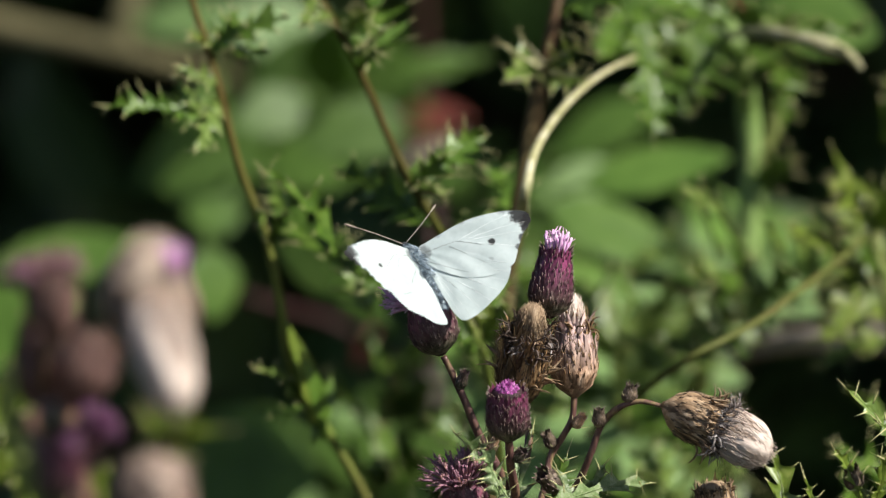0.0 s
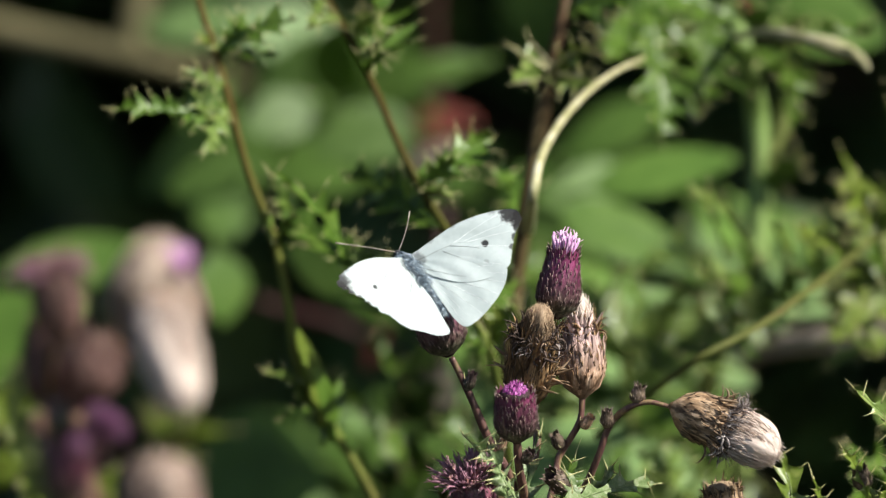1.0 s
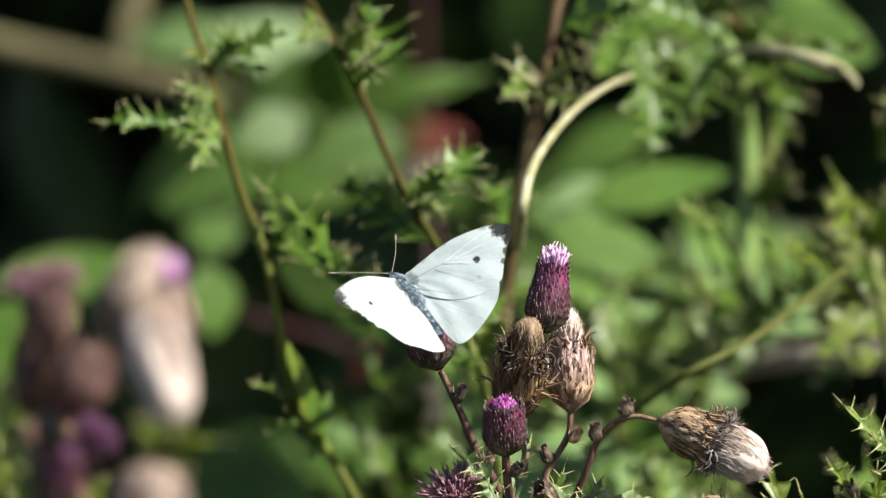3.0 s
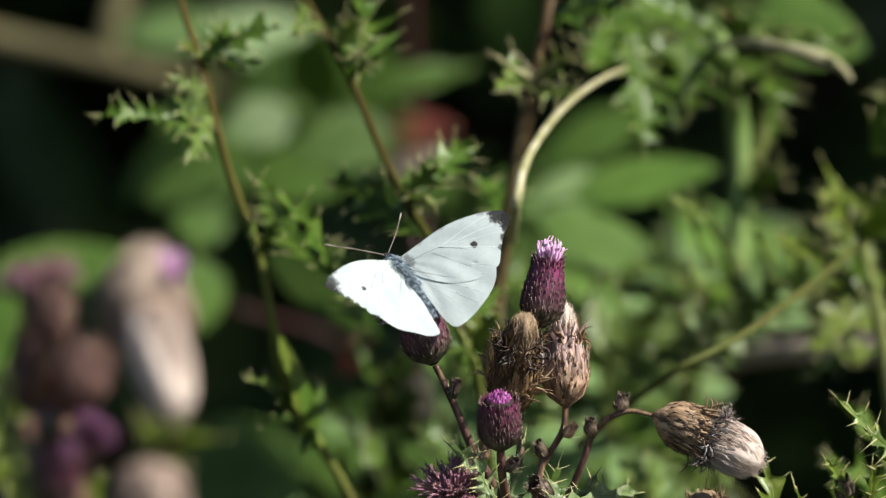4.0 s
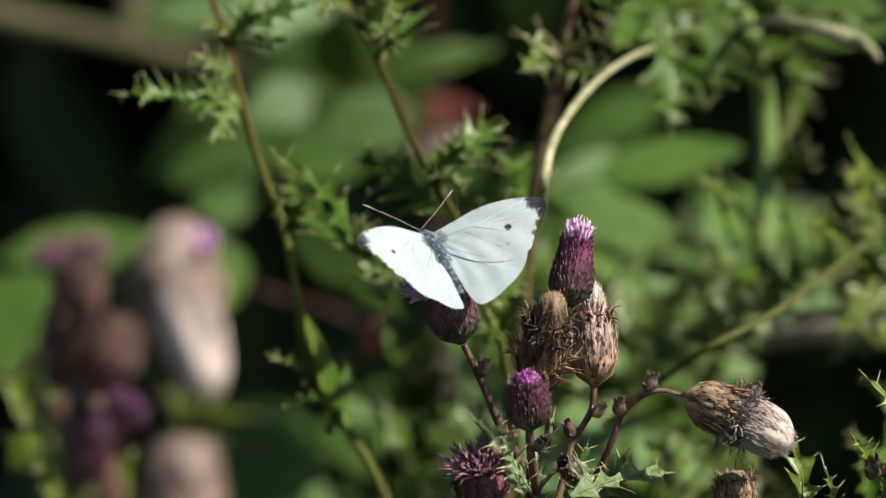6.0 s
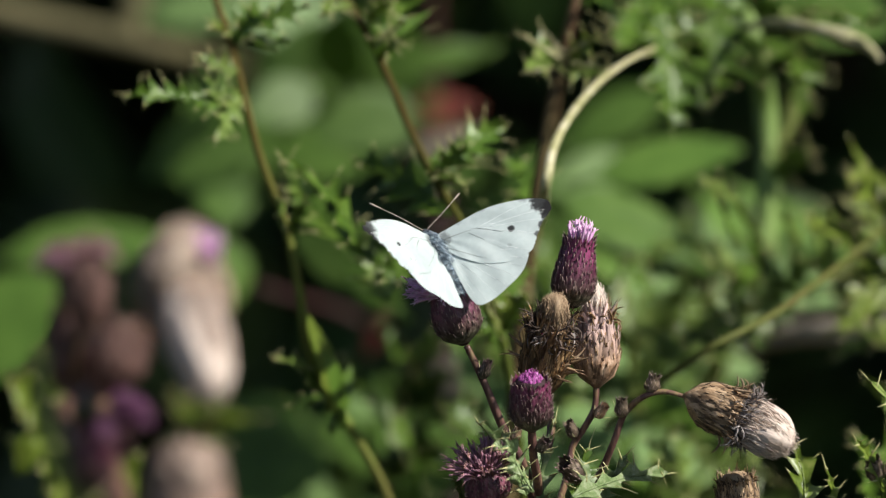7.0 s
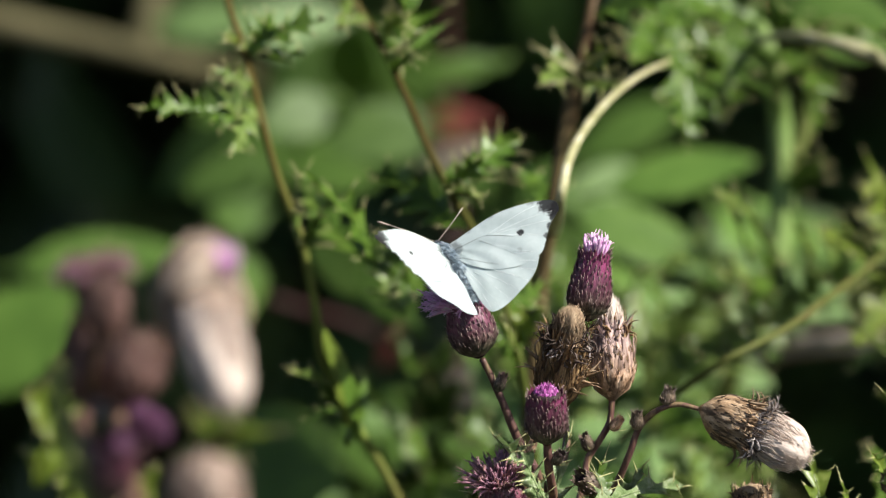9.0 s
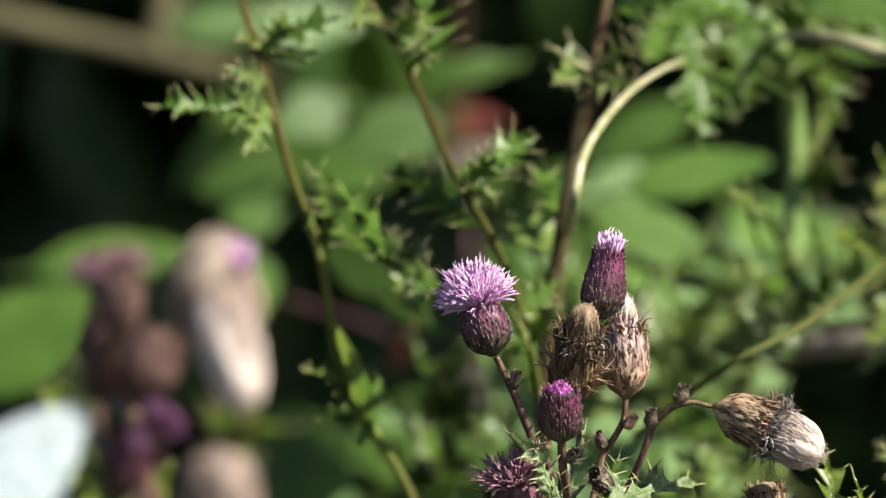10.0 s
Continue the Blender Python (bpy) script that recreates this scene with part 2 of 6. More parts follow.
def stem(parent, pts, r0, r1, material=None, name="stem", sides=10, knots=True):
    path = smooth_path(pts, 7)
    n = len(path) - 1
    g = Geo()
    radii = []
    for i in range(n + 1):
        r = r0 + (r1 - r0) * i / n
        if knots:
            r *= 1 + 0.035 * math.sin(i * 0.7 + pts[0][0] * 900) + 0.008 * rng.uniform(-1, 1)
        radii.append(r)
    g.tube(path, radii, sides)
    return part(name, g, material or M_STEM, parent)


# ---- flower heads ----
def head_radius(s, prof):
    s = max(0.0, min(1.0, s)) * (len(prof) - 1)
    i = min(int(s), len(prof) - 2)
    t = s - i
    t = t * t * (3 - 2 * t)
    return prof[i] * (1 - t) + prof[i + 1] * t


EGG = (0.30, 0.78, 0.97, 1.0, 0.93, 0.80, 0.66)
CONE = (0.42, 0.88, 1.0, 0.97, 0.90, 0.80, 0.68)
URN = (0.34, 0.82, 1.0, 1.0, 0.97, 0.90, 0.84)
SEEDP = (0.30, 0.80, 1.0, 1.0, 0.92, 0.78, 0.62)
DRYP = (0.22, 0.66, 0.92, 1.0, 0.98, 0.92, 0.86)


def bracts(g, L, W, prof, rings, each, blen, bwid, r, flare=0.0, wild=0.0, spine=0.0012, lo=0.02, hi=0.92, m_spine=1, own=None):
    """Overlapping scales in rings, each keeled and drawn out into a point."""
    for k in range(rings):
        s0 = lo + (hi - lo) * k / (rings - 1)
        for j in range(each):
            a = 2 * math.pi * (j + 0.5 * (k % 2)) / each + r.uniform(-0.10, 0.10)
            ln, wd = blen * r.uniform(0.8, 1.2), bwid * r.uniform(0.85, 1.15)
            out = flare * (0.4 + 0.6 * k / rings) + r.uniform(-0.1, 1) * wild
            side = r.uniform(-1, 1) * wild * 0.5

            def at(u, v, lift):
                s = s0 + u * ln / L
                rad = W * 0.5 * head_radius(s, prof)
                z = s * L
                if s > 1:
                    z = L + (s - 1) * L * 0.95
                rr = rad + lift + out * u * u * ln
                b = a + v * wd / max(rad, W * 0.18) + side * u * u
                return (rr * math.cos(b), rr * math.sin(b), z - out * u * u * ln * 0.3)
            h = g
            if own is not None and math.sin(a) > 0.6:
                h = Geo()
                own.append(h)
            t = bwid * 0.12
            vs = [at(0, -0.5, 0), at(0, 0, t), at(0, 0.5, 0),
                  at(0.45, -0.5, t), at(0.45, 0, t * 2.3), at(0.45, 0.5, t),
                  at(0.8, -0.28, t * 1.2), at(0.8, 0, t * 2.2), at(0.8, 0.28, t * 1.2), at(1.0, 0, t * 1.8)]
            h.add(vs, [(0, 1, 4, 3), (1, 2, 5, 4), (3, 4, 7, 6), (4, 5, 8, 7), (6, 7, 9), (7, 8, 9)], 0)
            if spine:
                p0, p1 = Vector(vs[7]), Vector(vs[9])
                d = (p1 - p0).normalized()
                o = Vector((math.cos(a), math.sin(a), 0))
                h.tube([p0, p1, p1 + (d * 0.7 + o * (0.5 + wild)) * spine], [bwid * 0.10, bwid * 0.07, 0.00003], 3, m_spine)


def papery(g, L, W, prof, n, blen, bwid, r, curl=0.5, lo=0.0, hi=0.8, own=None):
    """Narrow dry bracts, one over the other up a dead head: keeled ribbons with dark tips, some of which curl away."""
    for i in range(n):
        f = (i + r.uniform(0, 1)) / n
        s0 = lo + (hi - lo) * f
        a = i * 2.39996 + r.uniform(-0.25, 0.25)
        ln, wd = blen * r.uniform(0.6, 1.25), bwid * r.uniform(0.6, 1.3)
        away = curl * r.uniform(0, 1) ** 3 * (0.3 + 0.7 * f)
        side = r.uniform(-1, 1) * curl * 0.5
        lift = wd * r.uniform(0.1, 0.5)
        vs = []
        for k in range(8):
            u = k / 7
            q = s0 + u * ln / L
            rad = W * 0.5 * head_radius(q, prof) + lift * (0.3 + u) + away * u ** 2.4 * ln
            z = q * L - away * u ** 3 * ln * 0.45
            half = wd * 0.5 * (0.75 + 0.5 * u) * (1 - u ** 3) + 0.00002
            for v in (-1, 0, 1):
                b = a + (v * half) / max(rad, W * 0.2) + side * u * u * ln / max(rad, W * 0.3)
                h = rad + (wd * 0.22 * (1 - u * 0.5) if v == 0 else 0)
                vs.append((h * math.cos(b), h * math.sin(b), z))
        h = g
        if own is not None and math.sin(a) > 0.6:
            h = Geo()
            own.append(h)
        h.add(vs, [(k * 3 + v, k * 3 + v + 1, k * 3 + v + 4, k * 3 + v + 3) for k in range(6) for v in range(2)], 0)
        h.add(vs, [(k * 3 + v, k * 3 + v + 1, k * 3 + v + 4, k * 3 + v + 3) for v in range(2) for k in (6,)], 1)


def core(L, W, prof, sides=20, shrink=0.93):
    g = Geo()
    n = 12
    pts = [(0, 0, L * i / n) for i in range(n + 1)]
    rad = [W * 0.5 * shrink * head_radius(i / n, prof) for i in range(n + 1)]
    pts = [(0, 0, -L * 0.03)] + pts + [(0, 0, L * 1.03)]
    rad = [rad[0] * 0.6] + rad + [rad[-1] * 0.75]
    g.tube(pts, rad, sides)
    return g


def floret_spray(g, z0, r_disc, n, length, spread, r, bundle=0.35, thick=0.00022, split=True, straight=False):
    """Thin tubular florets that rise in a bundle and bend outwards, with split tips."""
    for i in range(n):
        q = math.sqrt((i + 0.5) / n)
        a = i * 2.39996 + r.uniform(-0.2, 0.2)
        tilt = spread * q ** 1.15 * r.uniform(0.82, 1.12)
        ln = length * r.uniform(0.76, 1.12) * ((1.22 - 0.44 * q if straight else 1) if spread > 0 else 1 - 0.3 * q * q)
        o = Vector((math.cos(a), math.sin(a), 0))
        up = Vector((0, 0, 1))
        p = o * r_disc * q + up * (z0 - 0.001)
        pts = [p]
        side = Vector((-o.y, o.x, 0)) * r.uniform(-0.25, 0.25)
        for k in range(5):
            u = (k + 1) / 5
            w = tilt * min(1.0, max(0.0, (u - bundle * 0.4) / (1 - bundle * 0.4)) ** 0.8 * 1.15)
            if straight:
                w = tilt * (0.72 + 0.28 * u)
            p = p + (up * math.cos(w) + o * math.sin(w) + side * u * 0.6) * ln / 5
            pts.append(p)
        g.tube(pts, [thick * 0.8, thick * 0.85, thick * 0.9, thick * 1.15, thick * 1.25, thick * 0.8], 4)
        if split:
            d = (pts[-1] - pts[-2]).normalized()
            for s in range(2):
                e = Vector((r.uniform(-1, 1), r.uniform(-1, 1), r.uniform(-1, 1))) * 0.75
                g.tube([pts[-2], pts[-2] + (d + e * 0.4) * ln * 0.12, pts[-2] + (d + e * 0.7) * ln * 0.24], [thick * 0.7, thick * 0.6, thick * 0.25], 3)


def down(g, z0, r_disc, n, length, bulge, r, droop=(0, 0, 0), thick=0.00016):
    """A tuft of silky hairs that bulges and closes over at its top."""
    d = Vector(droop)
    for i in range(n):
        q = math.sqrt((i + 0.5) / n)
        a = i * 2.39996
        o = Vector((math.cos(a), math.sin(a), 0))
        ln = length * (1 - 0.28 * q * q) * r.uniform(0.86, 1.08)
        pts = []
        for k in range(6):
            u = k / 5
            rad = r_disc * q * (1 + bulge * math.sin(math.pi * min(1, u * 0.9)) - 0.14 * u * u)
            wob = Vector((r.uniform(-1, 1), r.uniform(-1, 1), 0)) * 0.0008 * u
            pts.append(o * rad + Vector((0, 0, z0 + ln * u)) + d * u * u * length + wob)
        g.tube(pts, [thick, thick * 1.4, thick * 1.6, thick * 1.6, thick * 1.3, thick * 0.4], 3)


def dome(z0, r_disc, length, bulge, droop=(0, 0, 0)):
    """The dense inside of a tuft of down."""
    g = Geo()
    d = Vector(droop)
    sides, rings, vs = 28, 14, []
    for k in range(rings):
        u = k / (rings - 1)
        c = Vector((0, 0, z0 + length * 0.92 * u)) + d * u * u * length
        rad = r_disc * (1 + bulge * math.sin(math.pi * min(1, u * 0.9))) * math.sqrt(max(0.004, 1 - u ** 4.5)) * 0.88
        for s in range(sides):
            a = 2 * math.pi * s / sides
            lump = 1 + 0.10 * math.sin(3 * a + 1.3 + u * 2) - 0.10 * max(0.0, math.sin(5 * a + 0.6 + u)) ** 6 + 0.05 * math.sin(7 * a + u * 3) + 0.03 * math.sin(13 * a)
            vs.append(c + Vector((math.cos(a), math.sin(a), 0)) * rad * lump)
    fs = [(k * sides + s, k * sides + (s + 1) % sides, (k + 1) * sides + (s + 1) % sides, (k + 1) * sides + s) for k in range(rings - 1) for s in range(sides)]
    fs.append(tuple(range((rings - 1) * sides, rings * sides)))
    g.add(vs, fs)
    return g


def flower_head(parent, base, tip, W, kind, seed, label="", inv=None, petals=None, tone=None, single=False):
    """A thistle head from its base towards tip; inv is the share of that length which the bracts take. kind: bloom, bud, closed, dry, seed, old."""
    base, tip = Vector(base), Vector(tip)
    r = random.Random(seed)
    full = (tip - base).length
    W *= 0.9
    m = frame_on(base, tip - base)
    L = full * (inv or {"bloom": 0.54, "bud": 0.70, "closed": 0.9, "dry": 0.62, "seed": 0.6, "old": 0.55}[kind])
    rest = full - L
    own = [] if single else None
    if kind in ("bloom", "bud", "closed", "old"):
        prof = CONE if kind == "bud" else (URN if kind == "closed" else EGG)
        ob = part("flower_head", core(L, W, prof), M_CORE, parent, label, m)
        g = Geo()
        bracts(g, L, W, prof, 13, 19, L * 0.29, W * 0.17, r, 0.08, 0.07, 0.0006, hi=0.76 if kind == "closed" else 0.92, own=own)
        scale = [M_BRACT_LOW if kind != "old" else M_BRACT, M_BRACT_TIP]
        part("bract_cover", g, scale, ob)
        for h in own or ():
            part("bract", h, scale, ob)
        g = Geo()
        if kind == "bloom":
            floret_spray(g, L * 0.98, W * 0.26, 260, rest * 0.84, 1.36, r, 0.05, 0.00024, straight=True)
            floret_spray(g, L * 0.99, W * 0.27, 46, rest * 0.74, 1.9, r, 0.02, 0.00022, straight=True)
            fm = M_FLORET
        elif kind == "bud":
            floret_spray(g, L * 0.95, W * 0.24, 42, rest * 1.1, 0.24, r, 0.2, 0.00027)
            fm = M_FLORET
        elif kind == "closed":
            floret_spray(g, L * 0.93, W * 0.37, 200, rest + 0.0024, -0.45, r, 0.1, 0.00021)
            fm = M_FLORET_DEEP
        else:
            floret_spray(g, L * 0.85, W * 0.34, 120, rest * 1.2, 1.25, r, 0.3, 0.00022)
            fm = M_FLORET_OLD
        part("floret_tuft", g, petals or fm, ob)
        return ob
    # dry heads: loose papery bracts round a tuft of down
    bm = tone or {"dry": M_DRY, "seed": M_DRY_PINK}[kind]
    prof = SEEDP if kind == "seed" else DRYP
    ob = part("dry_flower_head", core(L, W, prof), M_DRY_BROWN if kind == "dry" else bm, parent, label, m)
    g = Geo()
    scale = [bm, M_DRY_DARK if kind == "dry" else M_DRY_BROWN]
    bracts(g, L, W, prof, 6, 15, L * 0.30, W * 0.16, r, 0.03, 0.05, 0.0007, hi=0.42, m_spine=1)
    papery(g, L, W, prof, 300 if kind == "dry" else 200, L * (0.56 if kind == "dry" else 0.54), W * (0.058 if kind == "dry" else 0.09), r, 0.45 if kind == "dry" else 0.5, 0.05, 0.72, own)
    part("bract_cover", g, scale, ob)
    for h in own or ():
        part("bract", h, scale, ob)
    return ob


def add_down(ob, z0, rad, length, bulge, n, seed, material, droop=(0, 0, 0)):
    g = dome(z0, rad, length, bulge, droop)
    down(g, z0 - length * 0.1, rad, int(n * 1.5), length * 1.04, bulge, random.Random(seed), droop, 0.00009)
    part("seed_down", g, material, ob)


def withered_ring(ob, z, rad, n, length, seed, material, spread=1.2, thick=0.00035, curl=1.0):
    """Shrivelled strips that curl out of a dead head."""
    r = random.Random(seed)
    g = Geo()
    for i in range(n):
        a = r.uniform(0, 2 * math.pi)
        o = Vector((math.cos(a), math.sin(a), 0))
        s = Vector((-o.y, o.x, 0))
        p = o * rad * r.uniform(0.6, 1.0) + Vector((0, 0, z + r.uniform(-0.2, 0.2) * length))
        w = r.uniform(0.2, spread)
        turn, twist = r.uniform(-0.5, 0.9) * curl, r.uniform(-0.7, 0.7) * curl
        pts = [p]
        for k in range(6):
            d = Vector((0, 0, math.cos(w))) + o * math.sin(w) + s * twist * k / 5
            p = p + d.normalized() * length * r.uniform(0.6, 1.1) / 6
            w += turn * 0.5
            pts.append(p)
        t = thick * r.uniform(0.6, 1.3)
        g.tube(pts, [t, t * 1.2, t * 1.1, t, t * 0.8, t * 0.6, t * 0.15], 4)
    return part("withered_fringe", g, material, ob)


def small_bud(parent, base, tip, W, seed, material=None):
    base, tip = Vector(base), Vector(tip)
    L = (tip - base).length
    W *= 0.74
    L *= 0.72
    r = random.Random(seed)
    ob = part("bud", core(L, W, EGG, sides=12), M_CORE, parent, "", frame_on(base, tip - base))
    g = Geo()
    bracts(g, L, W, EGG, 6, 9, L * 0.42, W * 0.34, r, 0.05, 0.06, 0.0005)
    part("bract_cover", g, [material or M_BRACT_LOW, M_BRACT_TIP], ob)
    for k in range(3):
        a = r.uniform(0, 6.28)
        d = Vector((math.cos(a) * 0.9, math.sin(a) * 0.9, r.uniform(0.5, 1.1))).normalized()
        q, ln = d * W * 0.35, r.uniform(0.0018, 0.0034)
        needle = Geo()
        needle.tube([q, q + d * ln * 0.5, q + (d + Vector((0, 0, 0.2))) * ln], [0.00016, 0.00011, 0.00002], 5)
        part("needle", needle, M_SPINE, ob)
    return ob


# ---- leaves ----
def spiny_leaf(parent, base, tip, W, material, seed, face=(0.45, -0.55, 0.7), lobes=6, bend=0.12, ruffle=0.35, spine=0.004, name="leaf"):
    """A lobed thistle leaf, waved across its length, with a straw-coloured spine on every lobe."""
    r = random.Random(seed)
    base, tip = Vector(base), Vector(tip)
    L = (tip - base).length
    m = frame_on(base, tip - base, face)
    g = Geo()
    n, across = lobes * 7, 4
    curl = r.uniform(-0.09, 0.09)
    twist = r.uniform(-0.5, 0.5)
    th = 0.00022
    # where each side's lobes begin and peak, how far they reach and how they tilt
    plan = {}
    for s in (-1, 1):
        cut = [0.0]
        for _ in range(lobes):
            cut.append(cut[-1] + r.uniform(0.6, 1.4))
        cut = [c / cut[-1] for c in cut]
        plan[s] = [(cut[q], cut[q + 1], cut[q] + (cut[q + 1] - cut[q]) * r.uniform(0.5, 0.8), r.uniform(0.65, 1.35), r.uniform(-1.3, 1.3)) for q in range(lobes)]
    rows, spines = [], []

    def rib(u):
        return Vector((curl * L * math.sin(math.pi * u), bend * L * (u - u * u), u * L))
    for i in range(n + 1):
        u = i / n
        env = (0.30 + 0.70 * math.sin(math.pi * min(1, 0.12 + u * 0.80))) * (1 - u ** 5)
        row = []
        for sgn in (-1, 1):
            a, b, peak, reach, tilt = next((q for q in plan[sgn] if q[0] <= u <= q[1] + 1e-9), plan[sgn][-1])
            lobe = (u - a) / (peak - a) if u < peak else (b - u) / max(1e-6, b - peak)
            lobe = max(0.0, min(1.0, lobe))
            w = W * 0.5 * env * (0.24 + 0.86 * lobe ** 1.7) * reach
            pts = []
            for j in range(1, across + 1):
                v = j / across
                wave = ruffle * W * 0.5 * v * v * (0.8 * tilt * (0.25 + 0.75 * lobe) + 0.3 * math.sin(u * 17 + seed))
                x = sgn * w * v
                pts.append(rib(u) + Vector((x, wave + 0.22 * w * v + twist * x * (u - 0.3), w * v * 0.5 * (0.4 + 0.6 * lobe))))
            row.append(pts)
            if abs(u - peak) <= 0.5 / n or (i == n and sgn > 0):
                d = (pts[-1] - pts[-2]).normalized() if i < n else Vector((0, 0, 1))
                spines.append((pts[-1] if i < n else rib(1), d))
        rows.append((rib(u), row))
    per = 2 * across + 1
    vs = []
    for c, (left, right) in rows:
        vs += [*reversed(left), c + Vector((0, -0.0004, 0)), *right]
    fs = [(i * per + j, i * per + j + 1, (i + 1) * per + j + 1, (i + 1) * per + j) for i in range(n) for j in range(per - 1)]
    g.add(vs, fs, 0)
    g.add([p + Vector((0, -th, 0)) for p in vs], [f[::-1] for f in fs], 0)
    g.tube([rib(i / 8) + Vector((0, 0.0001, 0)) for i in range(9)], [W * 0.035 * (1 - i / 9.5) for i in range(9)], 6, 0)
    for p, d in spines:
        ln = spine * r.uniform(0.25, 0.75)
        g.tube([p - d * ln * 0.5, p + d * ln * 0.2, p + d * ln + Vector((r.uniform(-1, 1), r.uniform(-1, 1), 0)) * ln * 0.12],
               [0.00020, 0.00013, 0.00003], 4, 1)
    return part(name, g, [material, M_SPINE], parent, "", m)


def broad_leaf(parent, centre, way, L, W, face, material, seed, fold=0.25, bend=0.2, name="leaf"):
    """A toothed, pleated oval leaf with a sunken midrib."""
    r = random.Random(seed)
    way = Vector(way).normalized()
    m = frame_on(Vector(centre) - way * L * 0.5, way, face)
    g = Geo()
    n, across = 22, 5
    th = 0.0003
    vs = []
    for i in range(n + 1):
        u = i / n
        w = W * 0.5 * max(0.02, math.sin(math.pi * u ** 0.82) ** 0.75)
        if 0 < i < n:
            w *= 1 + 0.06 * (1 if i % 2 else -1)
        y0 = bend * L * (u - u * u)
        for j in range(-across, across + 1):
            v = j / across
            pleat = 0.018 * L * math.sin(u * 44 - abs(v) * 7) * abs(v) * (1 - abs(v) * 0.5)
            vs.append(Vector((w * v, y0 + fold * w * abs(v) - 0.12 * w * v * v + pleat, u * L + abs(v) * 0.06 * L * (1 - u))))
    per = 2 * across + 1
    fs = [(i * per + j, i * per + j + 1, (i + 1) * per + j + 1, (i + 1) * per + j) for i in range(n) for j in range(per - 1)]
    g.add(vs, fs)
    g.add([p + Vector((0, -th, 0)) for p in vs], [f[::-1] for f in fs])
    g.tube([(0, bend * L * (u - u * u) - 0.0006, u * L) for u in [i / 8 - 0.15 for i in range(10)]], [0.0011 * (1.05 - i / 10) for i in range(10)], 6)
    return part(name, g, material, parent, "", m)


# ---- ground: a flat verge that rises into the hedge bank ----
def ground():
    g = Geo()
    ys = [-400, -60, -12, -4, -2, -1, -0.4, 0, 0.4, 0.8, 1.2, 1.5, 1.7, 1.9, 2.1, 2.3, 2.6, 3.0, 4, 8, 30, 400]
    xs = [-400, -60, -12, -5, -3, -2, -1.2, -0.6, -0.2, 0.2, 0.6, 1.2, 2, 3, 5, 12, 60, 400]
    vs = []
    for y in ys:
        rise = max(0, min(1, (y - 1.5) / 1.0))
        for x in xs:
            near = abs(x) < 10 and -5 < y < 9
            z = 1.7 * rise * rise * (3 - 2 * rise) + (0.05 * noise.noise(Vector((x * 1.7, y * 1.7, 0))) if near else 0)
            vs.append((x, y, z))
    k = len(xs)
    g.add(vs, [(i * k + j, i * k + j + 1, (i + 1) * k + j + 1, (i + 1) * k + j) for i in range(len(ys) - 1) for j in range(k - 1)])
    ob = new("ground", g.mesh("ground", [M_SOIL]))
    tagged(ob, "dark soil with leaf litter under the hedge", "ground", kind="structure")


ground()


def leaf_cloud(name, boxes, seed, size, material, label, category):
    """Countless small oval leaves, folded at the midrib, in boxes of (x0, x1, y0, y1, z0, z1, number)."""
    rs = np.random.RandomState(seed)
    t = np.array([(0, 0, 0), (-0.28, 0.06, 0.3), (0, 0, 0.35), (0.28, 0.06, 0.3), (-0.25, 0.07, 0.65), (0, -0.02, 0.7), (0.25, 0.07, 0.65), (0, -0.08, 1.0)])
    tf = [(0, 2, 1), (0, 3, 2), (1, 2, 5, 4), (2, 3, 6, 5), (4, 5, 7), (5, 6, 7)]
    g = Geo()
    for x0, x1, y0, y1, z0, z1, n in boxes:
        for _ in range(n):
            p = np.array((rs.uniform(x0, x1), rs.uniform(y0, y1), rs.uniform(z0, z1)))
            q = Euler((rs.uniform(-2.2, 0.6), rs.uniform(-0.8, 0.8), rs.uniform(0, 6.28))).to_matrix()
            s = size * rs.uniform(0.6, 1.3)
            g.add((t * s) @ np.array(q).T + p, tf)
    ob = new(name, g.mesh(name, [material], False))
    return tagged(ob, label, category, kind="stuff")


# first two boxes: canopy added above the view to block sun from the background
leaf_cloud("hedge_foliage", [(0.2, 2.6, 0.56, 0.95, 1.7, 2.5, 4500), (-1.6, 3.6, 0.92, 2.6, 1.35, 2.3, 9000), (-2.6, 3.4, 1.5, 2.6, 0.2, 1.5, 5000), (-1.0, 0.3, 1.1, 1.6, 0.3, 1.3, 1500)],
           3, 0.1, M_HEDGE, "dense dark green hedge leaves in deep shade, with an unseen canopy added for shade", "hedge")

# ---- the thistle that the butterfly visits ----
BASE = (0.0179, 0.0146, 0.0)
thistle = thing("thistle", BASE, "creeping thistle with purple buds, one lilac bloom and dry brown heads", "thistle", "thistles on the verge")
FORK = (0.0178, -0.0002, 0.7768)
stem(thistle, [BASE, (BASE[0] + 0.01, BASE[1] + 0.01, 0.35), (BASE[0] - 0.004, BASE[1], 0.62), FORK], 0.0034, 0.0022, M_STEM_GREEN)
stem(thistle, [FORK, (0.0159, -0.0069, 0.7889), (0.0124, -0.0093, 0.8017), (0.0082, -0.0106, 0.8097), (0.0049, -0.0110, 0.8179), (0.0024, -0.0108, 0.8235), (0.0001, -0.0108, 0.8281)], 0.0013, 0.0007)
stem(thistle, [(0.0164, -0.0069, 0.7889), (0.0159, -0.0150, 0.7986), (0.0148, -0.0215, 0.8066), (0.0144, -0.0242, 0.8133)], 0.0011, 0.0009)
stem(thistle, [FORK, (0.0202, -0.0020, 0.7877), (0.0230, 0.0001, 0.7976), (0.0240, 0.0012, 0.8028), (0.0265, 0.0010, 0.8069), (0.0286, 0.0008, 0.8110), (0.0292, 0.0011, 0.8172)], 0.0009, 0.0007)
